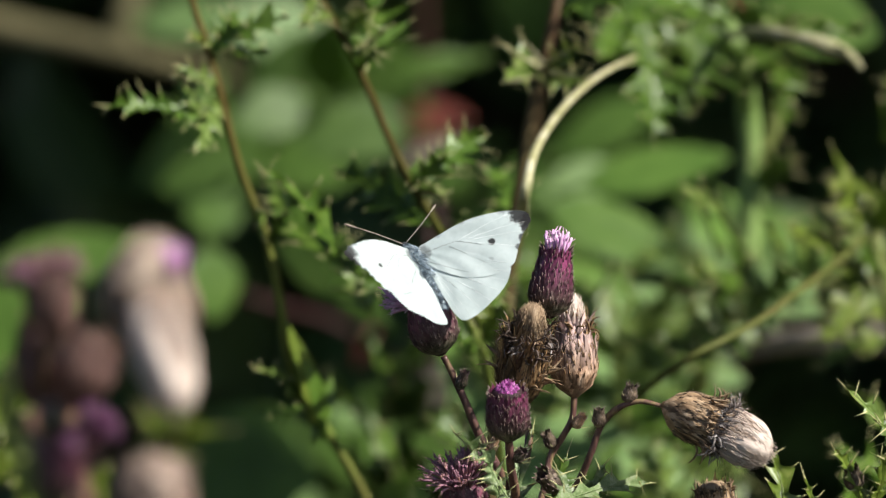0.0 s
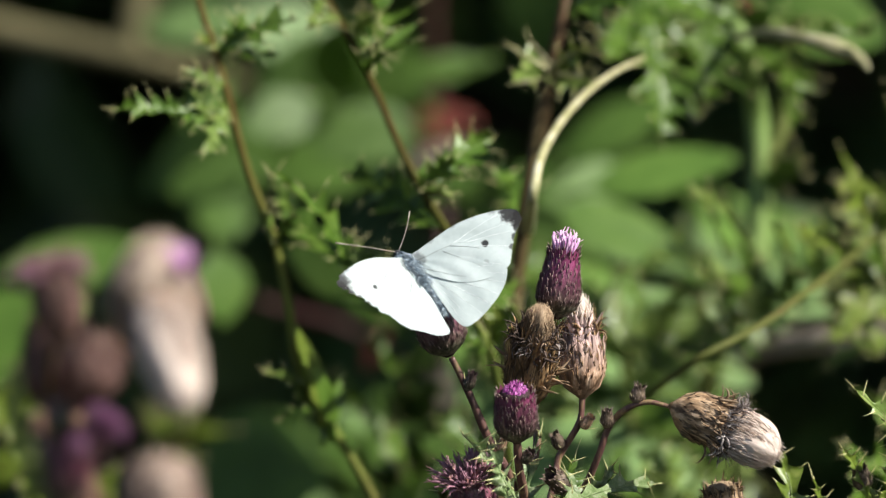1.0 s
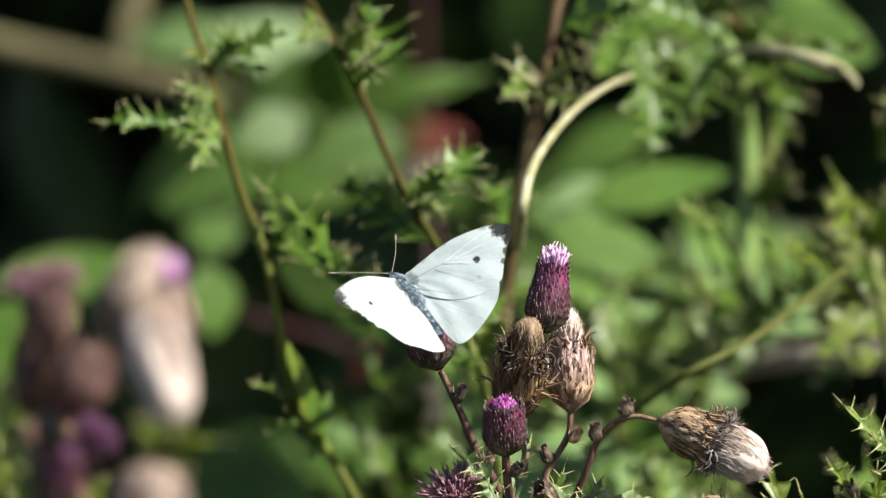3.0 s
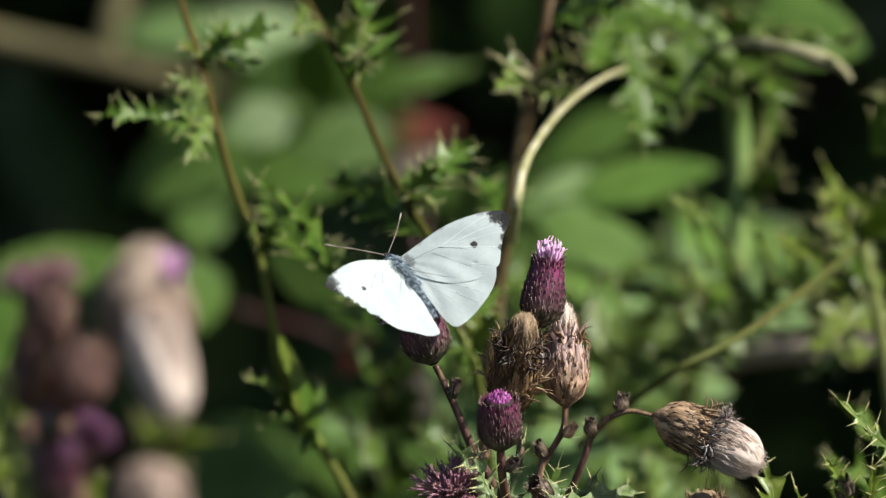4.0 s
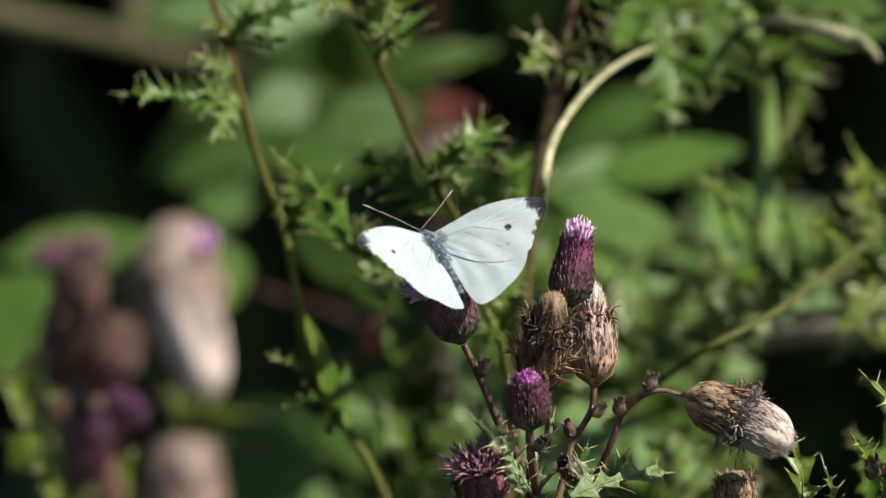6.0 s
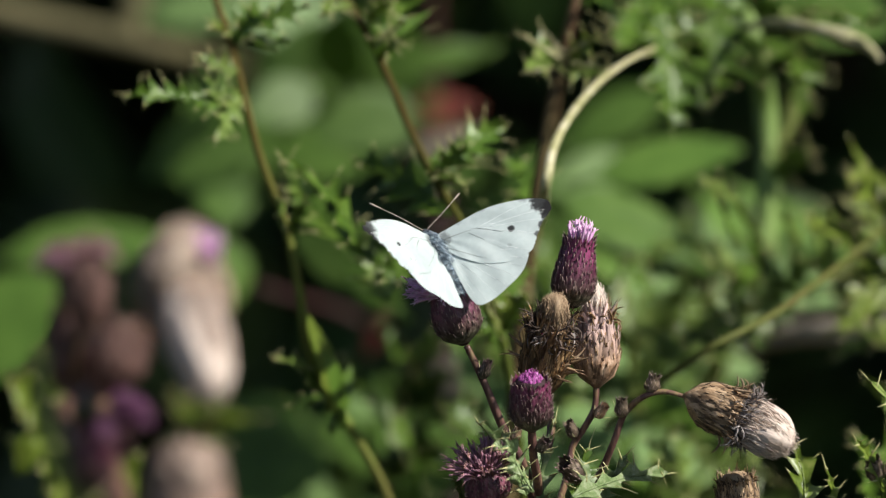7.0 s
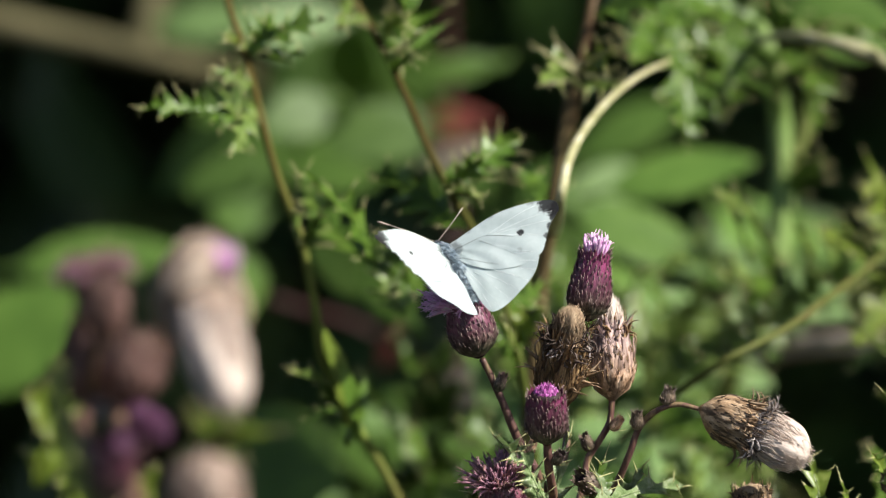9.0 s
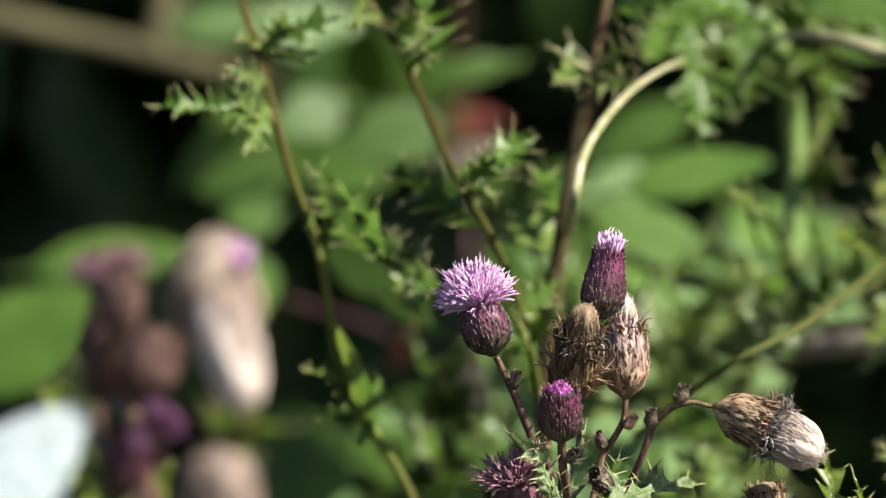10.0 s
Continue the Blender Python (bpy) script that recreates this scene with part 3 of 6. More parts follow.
stem(thistle, [FORK, (0.0245, -0.0067, 0.7895), (0.0296, -0.0080, 0.7980), (0.0328, -0.0104, 0.8063), (0.0352, -0.0110, 0.8129), (0.0391, -0.0132, 0.8172), (0.0431, -0.0139, 0.8186), (0.0488, -0.0151, 0.8177)], 0.0010, 0.0005)
stem(thistle, [(0.0280, -0.0057, 0.7945), (0.0264, -0.0091, 0.7977), (0.0243, -0.0129, 0.7991)], 0.0008, 0.0007)
stem(thistle, [FORK, (0.0156, -0.0115, 0.7861), (0.0099, -0.0187, 0.7911), (0.0060, -0.0236, 0.7968)], 0.0012, 0.0009)
stem(thistle, [(0.0182, 0.0006, 0.8000), (0.0190, 0.0044, 0.8082), (0.0167, 0.0065, 0.8134)], 0.0009, 0.0009)
stem(thistle, [FORK, (0.0385, -0.0035, 0.7810), (0.0559, -0.0078, 0.7847), (0.0610, -0.0119, 0.7896)], 0.0012, 0.0008)

flower_head(thistle, (-0.0004, -0.0109, 0.8287), (-0.0072, -0.0100, 0.8506), 0.0108, "bloom", 11, "lilac bloom over dark purple bracts", single=True)
flower_head(thistle, (0.0231, -0.0051, 0.8359), (0.0256, -0.0031, 0.8551), 0.0098, "bud", 12, "tall purple bud with a pink tuft", 0.68, single=True)
flower_head(thistle, (0.0144, -0.0244, 0.8123), (0.0140, -0.0268, 0.8252), 0.0094, "closed", 13, "magenta bud just opening", single=True)
dry = flower_head(thistle, (0.0158, -0.0054, 0.8153), (0.0200, -0.0135, 0.8399), 0.0112, "dry", 14, "dead brown head with a straw tuft", 0.70, None, M_DRY_BROWN)
add_down(dry, 0.0190, 0.0030, 0.0084, 0.10, 420, 21, M_PAPPUS)
withered_ring(dry, 0.0186, 0.0046, 90, 0.0056, 31, M_DRY_DARK, 1.9, 0.0002, 2.6)
withered_ring(dry, 0.0168, 0.0046, 22, 0.0060, 36, M_DRY_DARK, 2.0, 0.00022, 2.2)
withered_ring(dry, 0.0172, 0.0046, 14, 0.0050, 37, M_WISP, 1.8, 0.0003, 2.0)
withered_ring(dry, 0.0085, 0.0052, 26, 0.0075, 40, M_DRY, 1.5, 0.0003, 0.6)
dry = flower_head(thistle, (0.0292, 0.0010, 0.8165), (0.0286, 0.0051, 0.8358), 0.0108, "seed", 15, "pinkish dry head going to seed", 0.80, single=True)
add_down(dry, 0.0125, 0.0031, 0.0110, -0.1, 220, 22, M_PAPPUS_PALE, (0.0, 0.0, 0.0))
withered_ring(dry, 0.0140, 0.0040, 44, 0.0052, 33, M_DRY_BROWN, 1.2, 0.00024, 1.8)
withered_ring(dry, 0.0085, 0.0050, 30, 0.0040, 43, M_DRY_DARK, 1.2, 0.0002, 1.4)
dry = flower_head(thistle, (0.0485, -0.0151, 0.8180), (0.0654, -0.0204, 0.8124), 0.0114, "dry", 16, "drooping straw-brown head spilling pale down", 0.80, single=True)
add_down(dry, 0.0146, 0.0047, 0.0130, 0.26, 460, 23, M_PAPPUS_PALE, (-0.12, 0.0, 0.0))
withered_ring(dry, 0.0130, 0.0052, 170, 0.0060, 34, M_WISP, 0.7, 0.00016, 1.2)
withered_ring(dry, 0.0140, 0.0052, 70, 0.0050, 44, M_DRY_DARK, 1.3, 0.00018, 1.8)
withered_ring(dry, 0.0105, 0.0060, 50, 0.0058, 39, M_DRY, 0.9, 0.00026, 1.2)
flower_head(thistle, (0.0060, -0.0237, 0.7962), (0.0020, -0.0280, 0.8098), 0.0105, "old", 17, "withered purple head with straggling florets")
dry = flower_head(thistle, (0.0610, -0.0119, 0.7893), (0.0596, -0.0118, 0.7995), 0.0098, "dry", 18, "dead brown head", 0.9)
add_down(dry, 0.0080, 0.0030, 0.0030, 0.1, 120, 24, M_PAPPUS)
withered_ring(dry, 0.0085, 0.0042, 40, 0.0024, 35, M_DRY_BROWN, 1.0, 0.0002)

small_bud(thistle, (0.0035, -0.0123, 0.8210), (0.0050, -0.0134, 0.8257), 0.0030, 41)
small_bud(thistle, (0.0407, -0.0130, 0.8181), (0.0418, -0.0131, 0.8226), 0.0040, 42, M_BUD)
small_bud(thistle, (0.0344, -0.0122, 0.8124), (0.0344, -0.0132, 0.8172), 0.0036, 43, M_BUD)
small_bud(thistle, (0.0290, -0.0005, 0.8096), (0.0314, -0.0018, 0.8130), 0.0030, 44, M_DRY_PINK)
small_bud(thistle, (0.0245, 0.0005, 0.8046), (0.0227, -0.0006, 0.8089), 0.0034, 45, M_BUD)
small_bud(thistle, (0.0156, -0.0215, 0.8068), (0.0178, -0.0229, 0.8100), 0.0034, 46)
small_bud(thistle, (0.0260, -0.0130, 0.7987), (0.0212, -0.0161, 0.8032), 0.0062, 47, M_BUD)
small_bud(thistle, (0.0105, -0.0132, 0.8071), (0.0119, -0.0145, 0.8110), 0.0026, 48, M_DRY_PINK)

spiny_leaf(thistle, (0.0135, -0.0254, 0.7979), (0.0025, -0.0299, 0.8155), 0.0065, M_LEAF_WOOLLY, 51, (0.5, -0.7, 0.5), 7, ruffle=0.7, spine=0.0042)
spiny_leaf(thistle, (0.0147, -0.0292, 0.7994), (0.0083, -0.0323, 0.8135), 0.006, M_LEAF_WOOLLY, 52, (0.5, -0.6, 0.6), 6, ruffle=0.7, spine=0.004)
spiny_leaf(thistle, (0.0232, -0.0340, 0.7995), (0.0459, 0.0040, 0.7958), 0.0070, M_LEAF_WOOLLY, 53, (0.65, -0.4, 0.65), 4, ruffle=0.2, spine=0.005)
spiny_leaf(thistle, (0.0280, -0.0300, 0.7960), (0.0250, -0.0200, 0.8050), 0.0060, M_LEAF_WOOLLY, 59, (0.6, -0.7, 0.4), 3, ruffle=0.2, spine=0.005)
spiny_leaf(thistle, (0.0168, -0.0146, 0.7908), (0.0200, -0.0044, 0.8102), 0.0065, M_LEAF_WOOLLY, 54, (-0.3, -0.8, 0.4), 5, spine=0.005)
spiny_leaf(thistle, (0.0257, -0.0084, 0.7912), (0.0361, -0.0118, 0.8043), 0.006, M_LEAF_WOOLLY, 55, (0.1, -0.9, 0.4), 4, spine=0.005)
spiny_leaf(thistle, (0.0243, -0.0147, 0.7908), (0.0274, -0.0115, 0.8058), 0.009, M_LEAF, 56, (0.4, -0.9, 0.2), 4, spine=0.006)
spiny_leaf(thistle, (0.0752, 0.0026, 0.7855), (0.0731, 0.0160, 0.8005), 0.009, M_LEAF_YELLOW, 57, (0.3, -0.8, 0.5), 4, spine=0.004)
spiny_leaf(thistle, (0.0005, -0.0163, 0.7924), (-0.0027, -0.0247, 0.8011), 0.008, M_LEAF_PALE, 58, (0.2, -0.6, 0.8), 3, spine=0.003)


shoot = thing("thistle", (0.1076, 0.0000, 0.7961), "young thistle shoot with pale spiny leaves and brown buds", "thistle", "thistles on the verge")
shoot.location.z = 0.0
b = shoot.location
stem(shoot, [b, (b[0] + 0.004, b[1], 0.4), (b[0] - 0.002, b[1], 0.72), (0.1059, 0.0000, 0.7832), (0.1041, 0.0000, 0.8000), (0.1024, 0.0000, 0.8116)], 0.0028, 0.0012, M_STEM_GREEN)
stem(shoot, [(0.1055, 0.0000, 0.7845), (0.0979, 0.0040, 0.7900), (0.0925, 0.0080, 0.7939)], 0.0012, 0.0007, M_STEM_GREEN)
spiny_leaf(shoot, (0.1041, 0.0000, 0.7994), (0.0891, -0.0040, 0.8195), 0.0065, M_LEAF_PALE, 601, (0.3, -0.7, 0.6), 5, ruffle=0.2, spine=0.005)
spiny_leaf(shoot, (0.1038, 0.0000, 0.8039), (0.0956, -0.0060, 0.8128), 0.0060, M_LEAF_PALE, 602, (0.3, -0.7, 0.6), 4, ruffle=0.2, spine=0.005)
spiny_leaf(shoot, (0.0942, 0.0060, 0.7888), (0.0869, 0.0040, 0.8040), 0.0050, M_LEAF_YELLOW, 603, (0.4, -0.7, 0.5), 5, ruffle=0.2, spine=0.004)
spiny_leaf(shoot, (0.0961, 0.0060, 0.7901), (0.0977, 0.0040, 0.8029), 0.0050, M_LEAF_YELLOW, 604, (0.4, -0.7, 0.5), 4, ruffle=0.2, spine=0.004)
spiny_leaf(shoot, (0.0830, 0.0100, 0.7846), (0.0806, 0.0100, 0.7963), 0.0030, M_LEAF_YELLOW, 605, (0.4, -0.7, 0.5), 4, ruffle=0.2, spine=0.004)
small_bud(shoot, (0.0922, 0.0080, 0.7934), (0.0910, 0.0060, 0.7996), 0.0052, 606, M_BUD)


# ---- the blurred thistle close to the lens ----
BASE = (-0.0640, -0.3153, 0.0)
near = thing("thistle", BASE, "thistle with pale seeding heads and small purple buds on leafy stalks", "thistle", "thistles on the verge")
FORK = (-0.0636, -0.3246, 0.8619)
stem(near, [BASE, (BASE[0] - 0.01, BASE[1], 0.4), FORK], 0.0036, 0.0026, M_STEM_GREEN)
stem(near, [FORK, (-0.0688, -0.2867, 0.8720), (-0.0708, -0.2751, 0.8786)], 0.002, 0.0011)
stem(near, [FORK, (-0.0572, -0.3260, 0.8793), (-0.0495, -0.3396, 0.8878), (-0.0477, -0.3488, 0.8926)], 0.002, 0.001, M_STEM_GREEN)
stem(near, [FORK, (-0.0745, -0.3110, 0.8778), (-0.0762, -0.2702, 0.8775), (-0.0729, -0.3065, 0.8993)], 0.0018, 0.0011)
stem(near, [FORK, (-0.0750, -0.3220, 0.8741), (-0.0794, -0.3199, 0.8842), (-0.0797, -0.3173, 0.8964)], 0.0022, 0.0014, M_STEM_GREEN)
stem(near, [FORK, (-0.0561, -0.3432, 0.8708), (-0.0517, -0.3526, 0.8747)], 0.0014, 0.0010)
dry = flower_head(near, (-0.0708, -0.3067, 0.8982), (-0.0742, -0.3032, 0.9146), 0.0100, "dry", 61, "withered red-brown head", 0.85, None, M_DRY_RED)
withered_ring(dry, 0.0125, 0.0050, 110, 0.0050, 38, M_FLORET_OLD, 1.4)
dry = flower_head(near, (-0.0529, -0.3207, 0.9045), (-0.0556, -0.3321, 0.9228), 0.0122, "seed", 62, "pale seeding head with a pink top", 0.22)
add_down(dry, 0.000, 0.0080, 0.0150, 0.12, 360, 25, M_PAPPUS_TAN)
g = Geo()
floret_spray(g, 0.0130, 0.0022, 60, 0.0046, 0.6, random.Random(5))
g.v = [(x - 0.0052, y, z) for x, y, z in g.v]
part("floret_tuft", g, M_FLORET, dry)
dry = flower_head(near, (-0.0528, -0.3347, 0.9108), (-0.0455, -0.3640, 0.8930), 0.0108, "seed", 63, "pale drooping head full of white down", 0.2)
add_down(dry, 0.003, 0.0053, 0.0262, 0.10, 420, 26, M_PAPPUS_PALE)
dry = flower_head(near, (-0.0520, -0.3181, 0.9167), (-0.0605, -0.3500, 0.9125), 0.0095, "seed", 68, "pale dry head", 0.25)
add_down(dry, 0.003, 0.0054, 0.0200, 0.1, 200, 27, M_PAPPUS_TAN)
flower_head(near, (-0.0708, -0.2752, 0.8781), (-0.0660, -0.2716, 0.8948), 0.0150, "dry", 64, "dark brown dead head", 0.8, None, M_DRY_RED)
flower_head(near, (-0.0764, -0.2703, 0.8769), (-0.0744, -0.2663, 0.8958), 0.0120, "dry", 65, "dark brown dead head", 0.8, None, M_DRY_RED)
flower_head(near, (-0.0693, -0.2869, 0.8710), (-0.0622, -0.2899, 0.8810), 0.0075, "old", 66, "dull purple bud", 0.7, M_FLORET_DULL)
flower_head(near, (-0.0719, -0.3227, 0.8710), (-0.0678, -0.3251, 0.8838), 0.0078, "closed", 67, "dull purple bud", None, M_FLORET_DULL)
dry = flower_head(near, (-0.0517, -0.3538, 0.8687), (-0.0521, -0.3548, 0.8882), 0.0155, "seed", 69, "straw-brown seeding head", 0.8)
add_down(dry, 0.0080, 0.0072, 0.0120, 0.05, 260, 28, M_FADED)
for i, (bx, tx) in enumerate([((-0.0841, -0.2278, 0.8467), (-0.0788, -0.2440, 0.8731)), ((-0.0886, -0.2269, 0.8510), (-0.0825, -0.2323, 0.8771)), ((-0.0814, -0.2396, 0.8429), (-0.0728, -0.2568, 0.8649)),
                              ((-0.0683, -0.2396, 0.8429), (-0.0777, -0.2680, 0.8632)), ((-0.0661, -0.2396, 0.8429), (-0.0685, -0.2574, 0.8617)), ((-0.0847, -0.2250, 0.8597), (-0.0896, -0.2438, 0.8741))]):
    spiny_leaf(near, bx, tx, 0.012, M_LEAF_YELLOW if i % 3 else M_LEAF_PALE, 75 + i, (0.6, -0.6, 0.5), 4)
small_bud(near, (-0.0709, -0.3296, 0.8865), (-0.0725, -0.3284, 0.8920), 0.0060, 71)
spiny_leaf(near, (-0.0808, -0.2077, 0.8384), (-0.0875, -0.2144, 0.8583), 0.010, M_LEAF_YELLOW, 72, lobes=4)
spiny_leaf(near, (-0.0736, -0.2188, 0.8376), (-0.0820, -0.2264, 0.8532), 0.011, M_LEAF, 73, lobes=4)
spiny_leaf(near, (-0.0543, -0.3207, 0.8801), (-0.0464, -0.3387, 0.8918), 0.012, M_LEAF_YELLOW, 74, lobes=4)


# ---- the thistles behind ----
def back_thistle(base, label):
    return thing("thistle", base, label, "thistle", "thistles on the verge")


left_back = back_thistle((-0.0125, 0.1019, 0.0), "tall thistle stalk, brown-green, with narrow spiny leaves")
b = left_back.location
stem(left_back, [b, (b[0], b[1], 0.45), (-0.0128, 0.1456, 0.7413), (-0.0195, 0.1444, 0.7598), (-0.0296, 0.1432, 0.7782), (-0.0367, 0.1411, 0.7925), (-0.0388, 0.1391, 0.8068), (-0.0422, 0.1395, 0.8232),
                 (-0.0482, 0.1409, 0.8394), (-0.0529, 0.1445, 0.8565), (-0.0562, 0.1490, 0.8680), (-0.0591, 0.1536, 0.8753), (-0.0620, 0.1608, 0.8850), (-0.0657, 0.1746, 0.9018)], 0.0014, 0.0008, M_STEM_BROWN)
spiny_leaf(left_back, (-0.0527, 0.1435, 0.8519), (-0.0805, 0.1342, 0.8561), 0.010, M_LEAF, 81, (0.35, -0.55, 0.7), 9, ruffle=0.45, spine=0.004)
spiny_leaf(left_back, (-0.0550, 0.1426, 0.8473), (-0.0635, 0.1407, 0.8627), 0.007, M_LEAF_PALE, 82, (0.5, -0.7, 0.4), 4, ruffle=0.4)
spiny_leaf(left_back, (-0.0532, 0.1442, 0.8552), (-0.0585, 0.1270, 0.8463), 0.008, M_LEAF_PALE, 83, (0.4, -0.8, 0.3), 4, ruffle=0.45)
spiny_leaf(left_back, (-0.0568, 0.1487, 0.8664), (-0.0365, 0.1484, 0.8749), 0.010, M_LEAF, 84, (0.2, -0.6, 0.7), 5)
spiny_leaf(left_back, (-0.0568, 0.1487, 0.8664), (-0.0494, 0.1684, 0.8726), 0.012, M_LEAF, 85, (0.2, -0.6, 0.7), 4)
for i, (bx, tx, w, mm) in enumerate([
        ((-0.0305, 0.1430, 0.7792), (-0.0450, 0.1280, 0.7941), 0.0065, M_LEAF_PALE), ((-0.0316, 0.1430, 0.7802), (-0.0415, 0.1500, 0.7766), 0.0060, M_LEAF),
        ((-0.0536, 0.1450, 0.8595), (-0.0631, 0.1380, 0.8649), 0.0060, M_LEAF_PALE), ((-0.0548, 0.1480, 0.8674), (-0.0468, 0.1420, 0.8744), 0.0060, M_LEAF), ((-0.0543, 0.1480, 0.8664), (-0.0416, 0.1550, 0.8656), 0.0065, M_LEAF),
        ((-0.0548, 0.1480, 0.8678), (-0.0605, 0.1500, 0.8708), 0.0050, M_LEAF_YELLOW), ((-0.0427, 0.1400, 0.8207), (-0.0373, 0.1350, 0.8314), 0.0060, M_LEAF), ((-0.0430, 0.1400, 0.8227), (-0.0440, 0.1320, 0.8320), 0.0050, M_LEAF_PALE)]):
    spiny_leaf(left_back, bx, tx, w, mm, 640 + i, (0.5, -0.6, 0.6), 4, ruffle=0.4, spine=0.003)

for i, (c, tip, w, mm) in enumerate([((-0.0335, 0.1380, 0.7908), (-0.0359, 0.1360, 0.8009), 0.0058, M_LEAF_YELLOW), ((-0.0305, 0.1350, 0.7859), (-0.0329, 0.1330, 0.7947), 0.0050, M_LEAF), ((-0.0354, 0.1370, 0.7951), (-0.0373, 0.1350, 0.8039), 0.0036, M_LEAF_YELLOW), ((-0.0285, 0.1460, 0.7806), (-0.0268, 0.1480, 0.7874), 0.0040, M_LEAF)]):
    broad_leaf(left_back, c, Vector(tip) - Vector(c), 2 * (Vector(tip) - Vector(c)).length, w, (0.5, -0.7, 0.4), mm, 650 + i, 0.3, 0.15)

mid_back = back_thistle((0.0155, 0.1116, 0.0), "thistle stalk with green spiny leaves at each joint")
b = mid_back.location
stem(mid_back, [b, (b[0], b[1], 0.45), (0.0157, 0.1407, 0.7425), (0.0129, 0.1329, 0.7778), (0.0088, 0.1276, 0.8011), (0.0021, 0.1269, 0.8218), (-0.0065, 0.1272, 0.8374), (-0.0112, 0.1319, 0.8453),
                (-0.0173, 0.1427, 0.8575), (-0.0228, 0.1519, 0.8674), (-0.0289, 0.1590, 0.8764), (-0.0358, 0.1712, 0.8859), (-0.0428, 0.1845, 0.9002)], 0.0013, 0.0008, M_STEM_BROWN)
spiny_leaf(mid_back, (-0.0194, 0.1475, 0.8607), (-0.0180, 0.1504, 0.8841), 0.016, M_LEAF, 91, (0.6, -0.7, 0.4), 6, spine=0.006)
spiny_leaf(mid_back, (-0.0302, 0.1592, 0.8777), (-0.0337, 0.1382, 0.8748), 0.006, M_LEAF_PALE, 92, (0.3, -0.8, 0.4), 3)
spiny_leaf(mid_back, (-0.0061, 0.1271, 0.8370), (0.0102, 0.1377, 0.8483), 0.011, M_LEAF, 93, (0.0, -0.9, 0.4), 5)
spiny_leaf(mid_back, (-0.0065, 0.1272, 0.8374), (0.0008, 0.1221, 0.8473), 0.012, M_LEAF, 94, (0.4, -0.7, 0.5), 4)
spiny_leaf(mid_back, (-0.0113, 0.1347, 0.8105), (-0.0443, 0.1897, 0.8288), 0.012, M_LEAF, 95, (0.15, -0.55, 0.8), 8, bend=-0.1, spine=0.005)
for i, (bx, tx, w, mm) in enumerate([
        ((-0.0238, 0.1350, 0.8177), (-0.0428, 0.1250, 0.8427), 0.0075, M_LEAF), ((-0.0171, 0.1500, 0.8020), (-0.0226, 0.1600, 0.8186), 0.011, M_LEAF_PALE), ((-0.0144, 0.1500, 0.8076), (-0.0239, 0.1500, 0.8186), 0.010, M_LEAF),
        ((-0.0227, 0.1500, 0.8696), (-0.0157, 0.1400, 0.8783), 0.0060, M_LEAF_YELLOW), ((-0.0207, 0.1480, 0.8652), (-0.0140, 0.1380, 0.8735), 0.0060, M_LEAF), ((-0.0197, 0.1480, 0.8634), (-0.0149, 0.1380, 0.8689), 0.0050, M_LEAF),
        ((-0.0265, 0.1520, 0.8747), (-0.0340, 0.1420, 0.8741), 0.0045, M_LEAF_PALE), ((-0.0085, 0.1280, 0.8411), (0.0082, 0.1500, 0.8469), 0.0085, M_LEAF), ((-0.0075, 0.1280, 0.8384), (0.0004, 0.1150, 0.8381), 0.0065, M_LEAF_PALE),
        ((0.0051, 0.1280, 0.8069), (0.0161, 0.1500, 0.8105), 0.0080, M_LEAF), ((0.0099, 0.1280, 0.7959), (0.0049, 0.1100, 0.8109), 0.0060, M_LEAF_YELLOW)]):
    spiny_leaf(mid_back, bx, tx, w, mm, 660 + i, ((0.4, -0.65, 0.6), (-0.1, -0.9, 0.35))[i % 2], 5, ruffle=0.4, spine=0.0055)
spiny_leaf(mid_back, (-0.0032, 0.1283, 0.8283), (-0.0267, 0.1899, 0.8295), 0.012, M_LEAF, 96, (-0.1, -0.9, 0.4), 6)
spiny_leaf(mid_back, (-0.0113, 0.1301, 0.8129), (-0.0192, 0.1206, 0.8163), 0.010, M_LEAF, 97, (-0.1, -0.9, 0.4), 3)
spiny_leaf(mid_back, (0.0102, 0.1280, 0.7982), (-0.0032, 0.1243, 0.8094), 0.012, M_LEAF, 98, (0.2, -0.7, 0.6), 4)
spiny_leaf(mid_back, (0.0089, 0.1286, 0.8009), (0.0155, 0.1244, 0.8100), 0.010, M_LEAF_YELLOW, 99, (0.2, -0.7, 0.6), 3)

tall_back = back_thistle((0.0105, 0.1698, 0.0), "thick reddish thistle stalk with long pale spines")
b = tall_back.location
stem(tall_back, [b, (b[0], b[1], 0.45), (0.0104, 0.1650, 0.7364), (0.0132, 0.1687, 0.7779), (0.0156, 0.1695, 0.8057), (0.0183, 0.1686, 0.8255), (0.0220, 0.1731, 0.8468), (0.0247, 0.1757, 0.8588),
                 (0.0274, 0.1782, 0.8708), (0.0296, 0.1909, 0.8824), (0.0311, 0.2071, 0.9103)], 0.0024, 0.0015, M_STEM_RED)
spiny_leaf(tall_back, (0.0251, 0.1748, 0.8548), (0.0144, 0.1667, 0.8647), 0.008, M_LEAF_PALE, 101, (0.3, -0.7, 0.5), 3, spine=0.009)
spiny_leaf(tall_back, (0.0247, 0.1750, 0.8555), (0.0150, 0.1550, 0.8579), 0.008, M_LEAF_PALE, 102, (0.3, -0.5, 0.7), 3, spine=0.008)
spiny_leaf(tall_back, (0.0248, 0.1751, 0.8561), (0.0341, 0.1665, 0.8640), 0.009, M_LEAF_YELLOW, 103, (0.3, -0.7, 0.5), 3, spine=0.007)
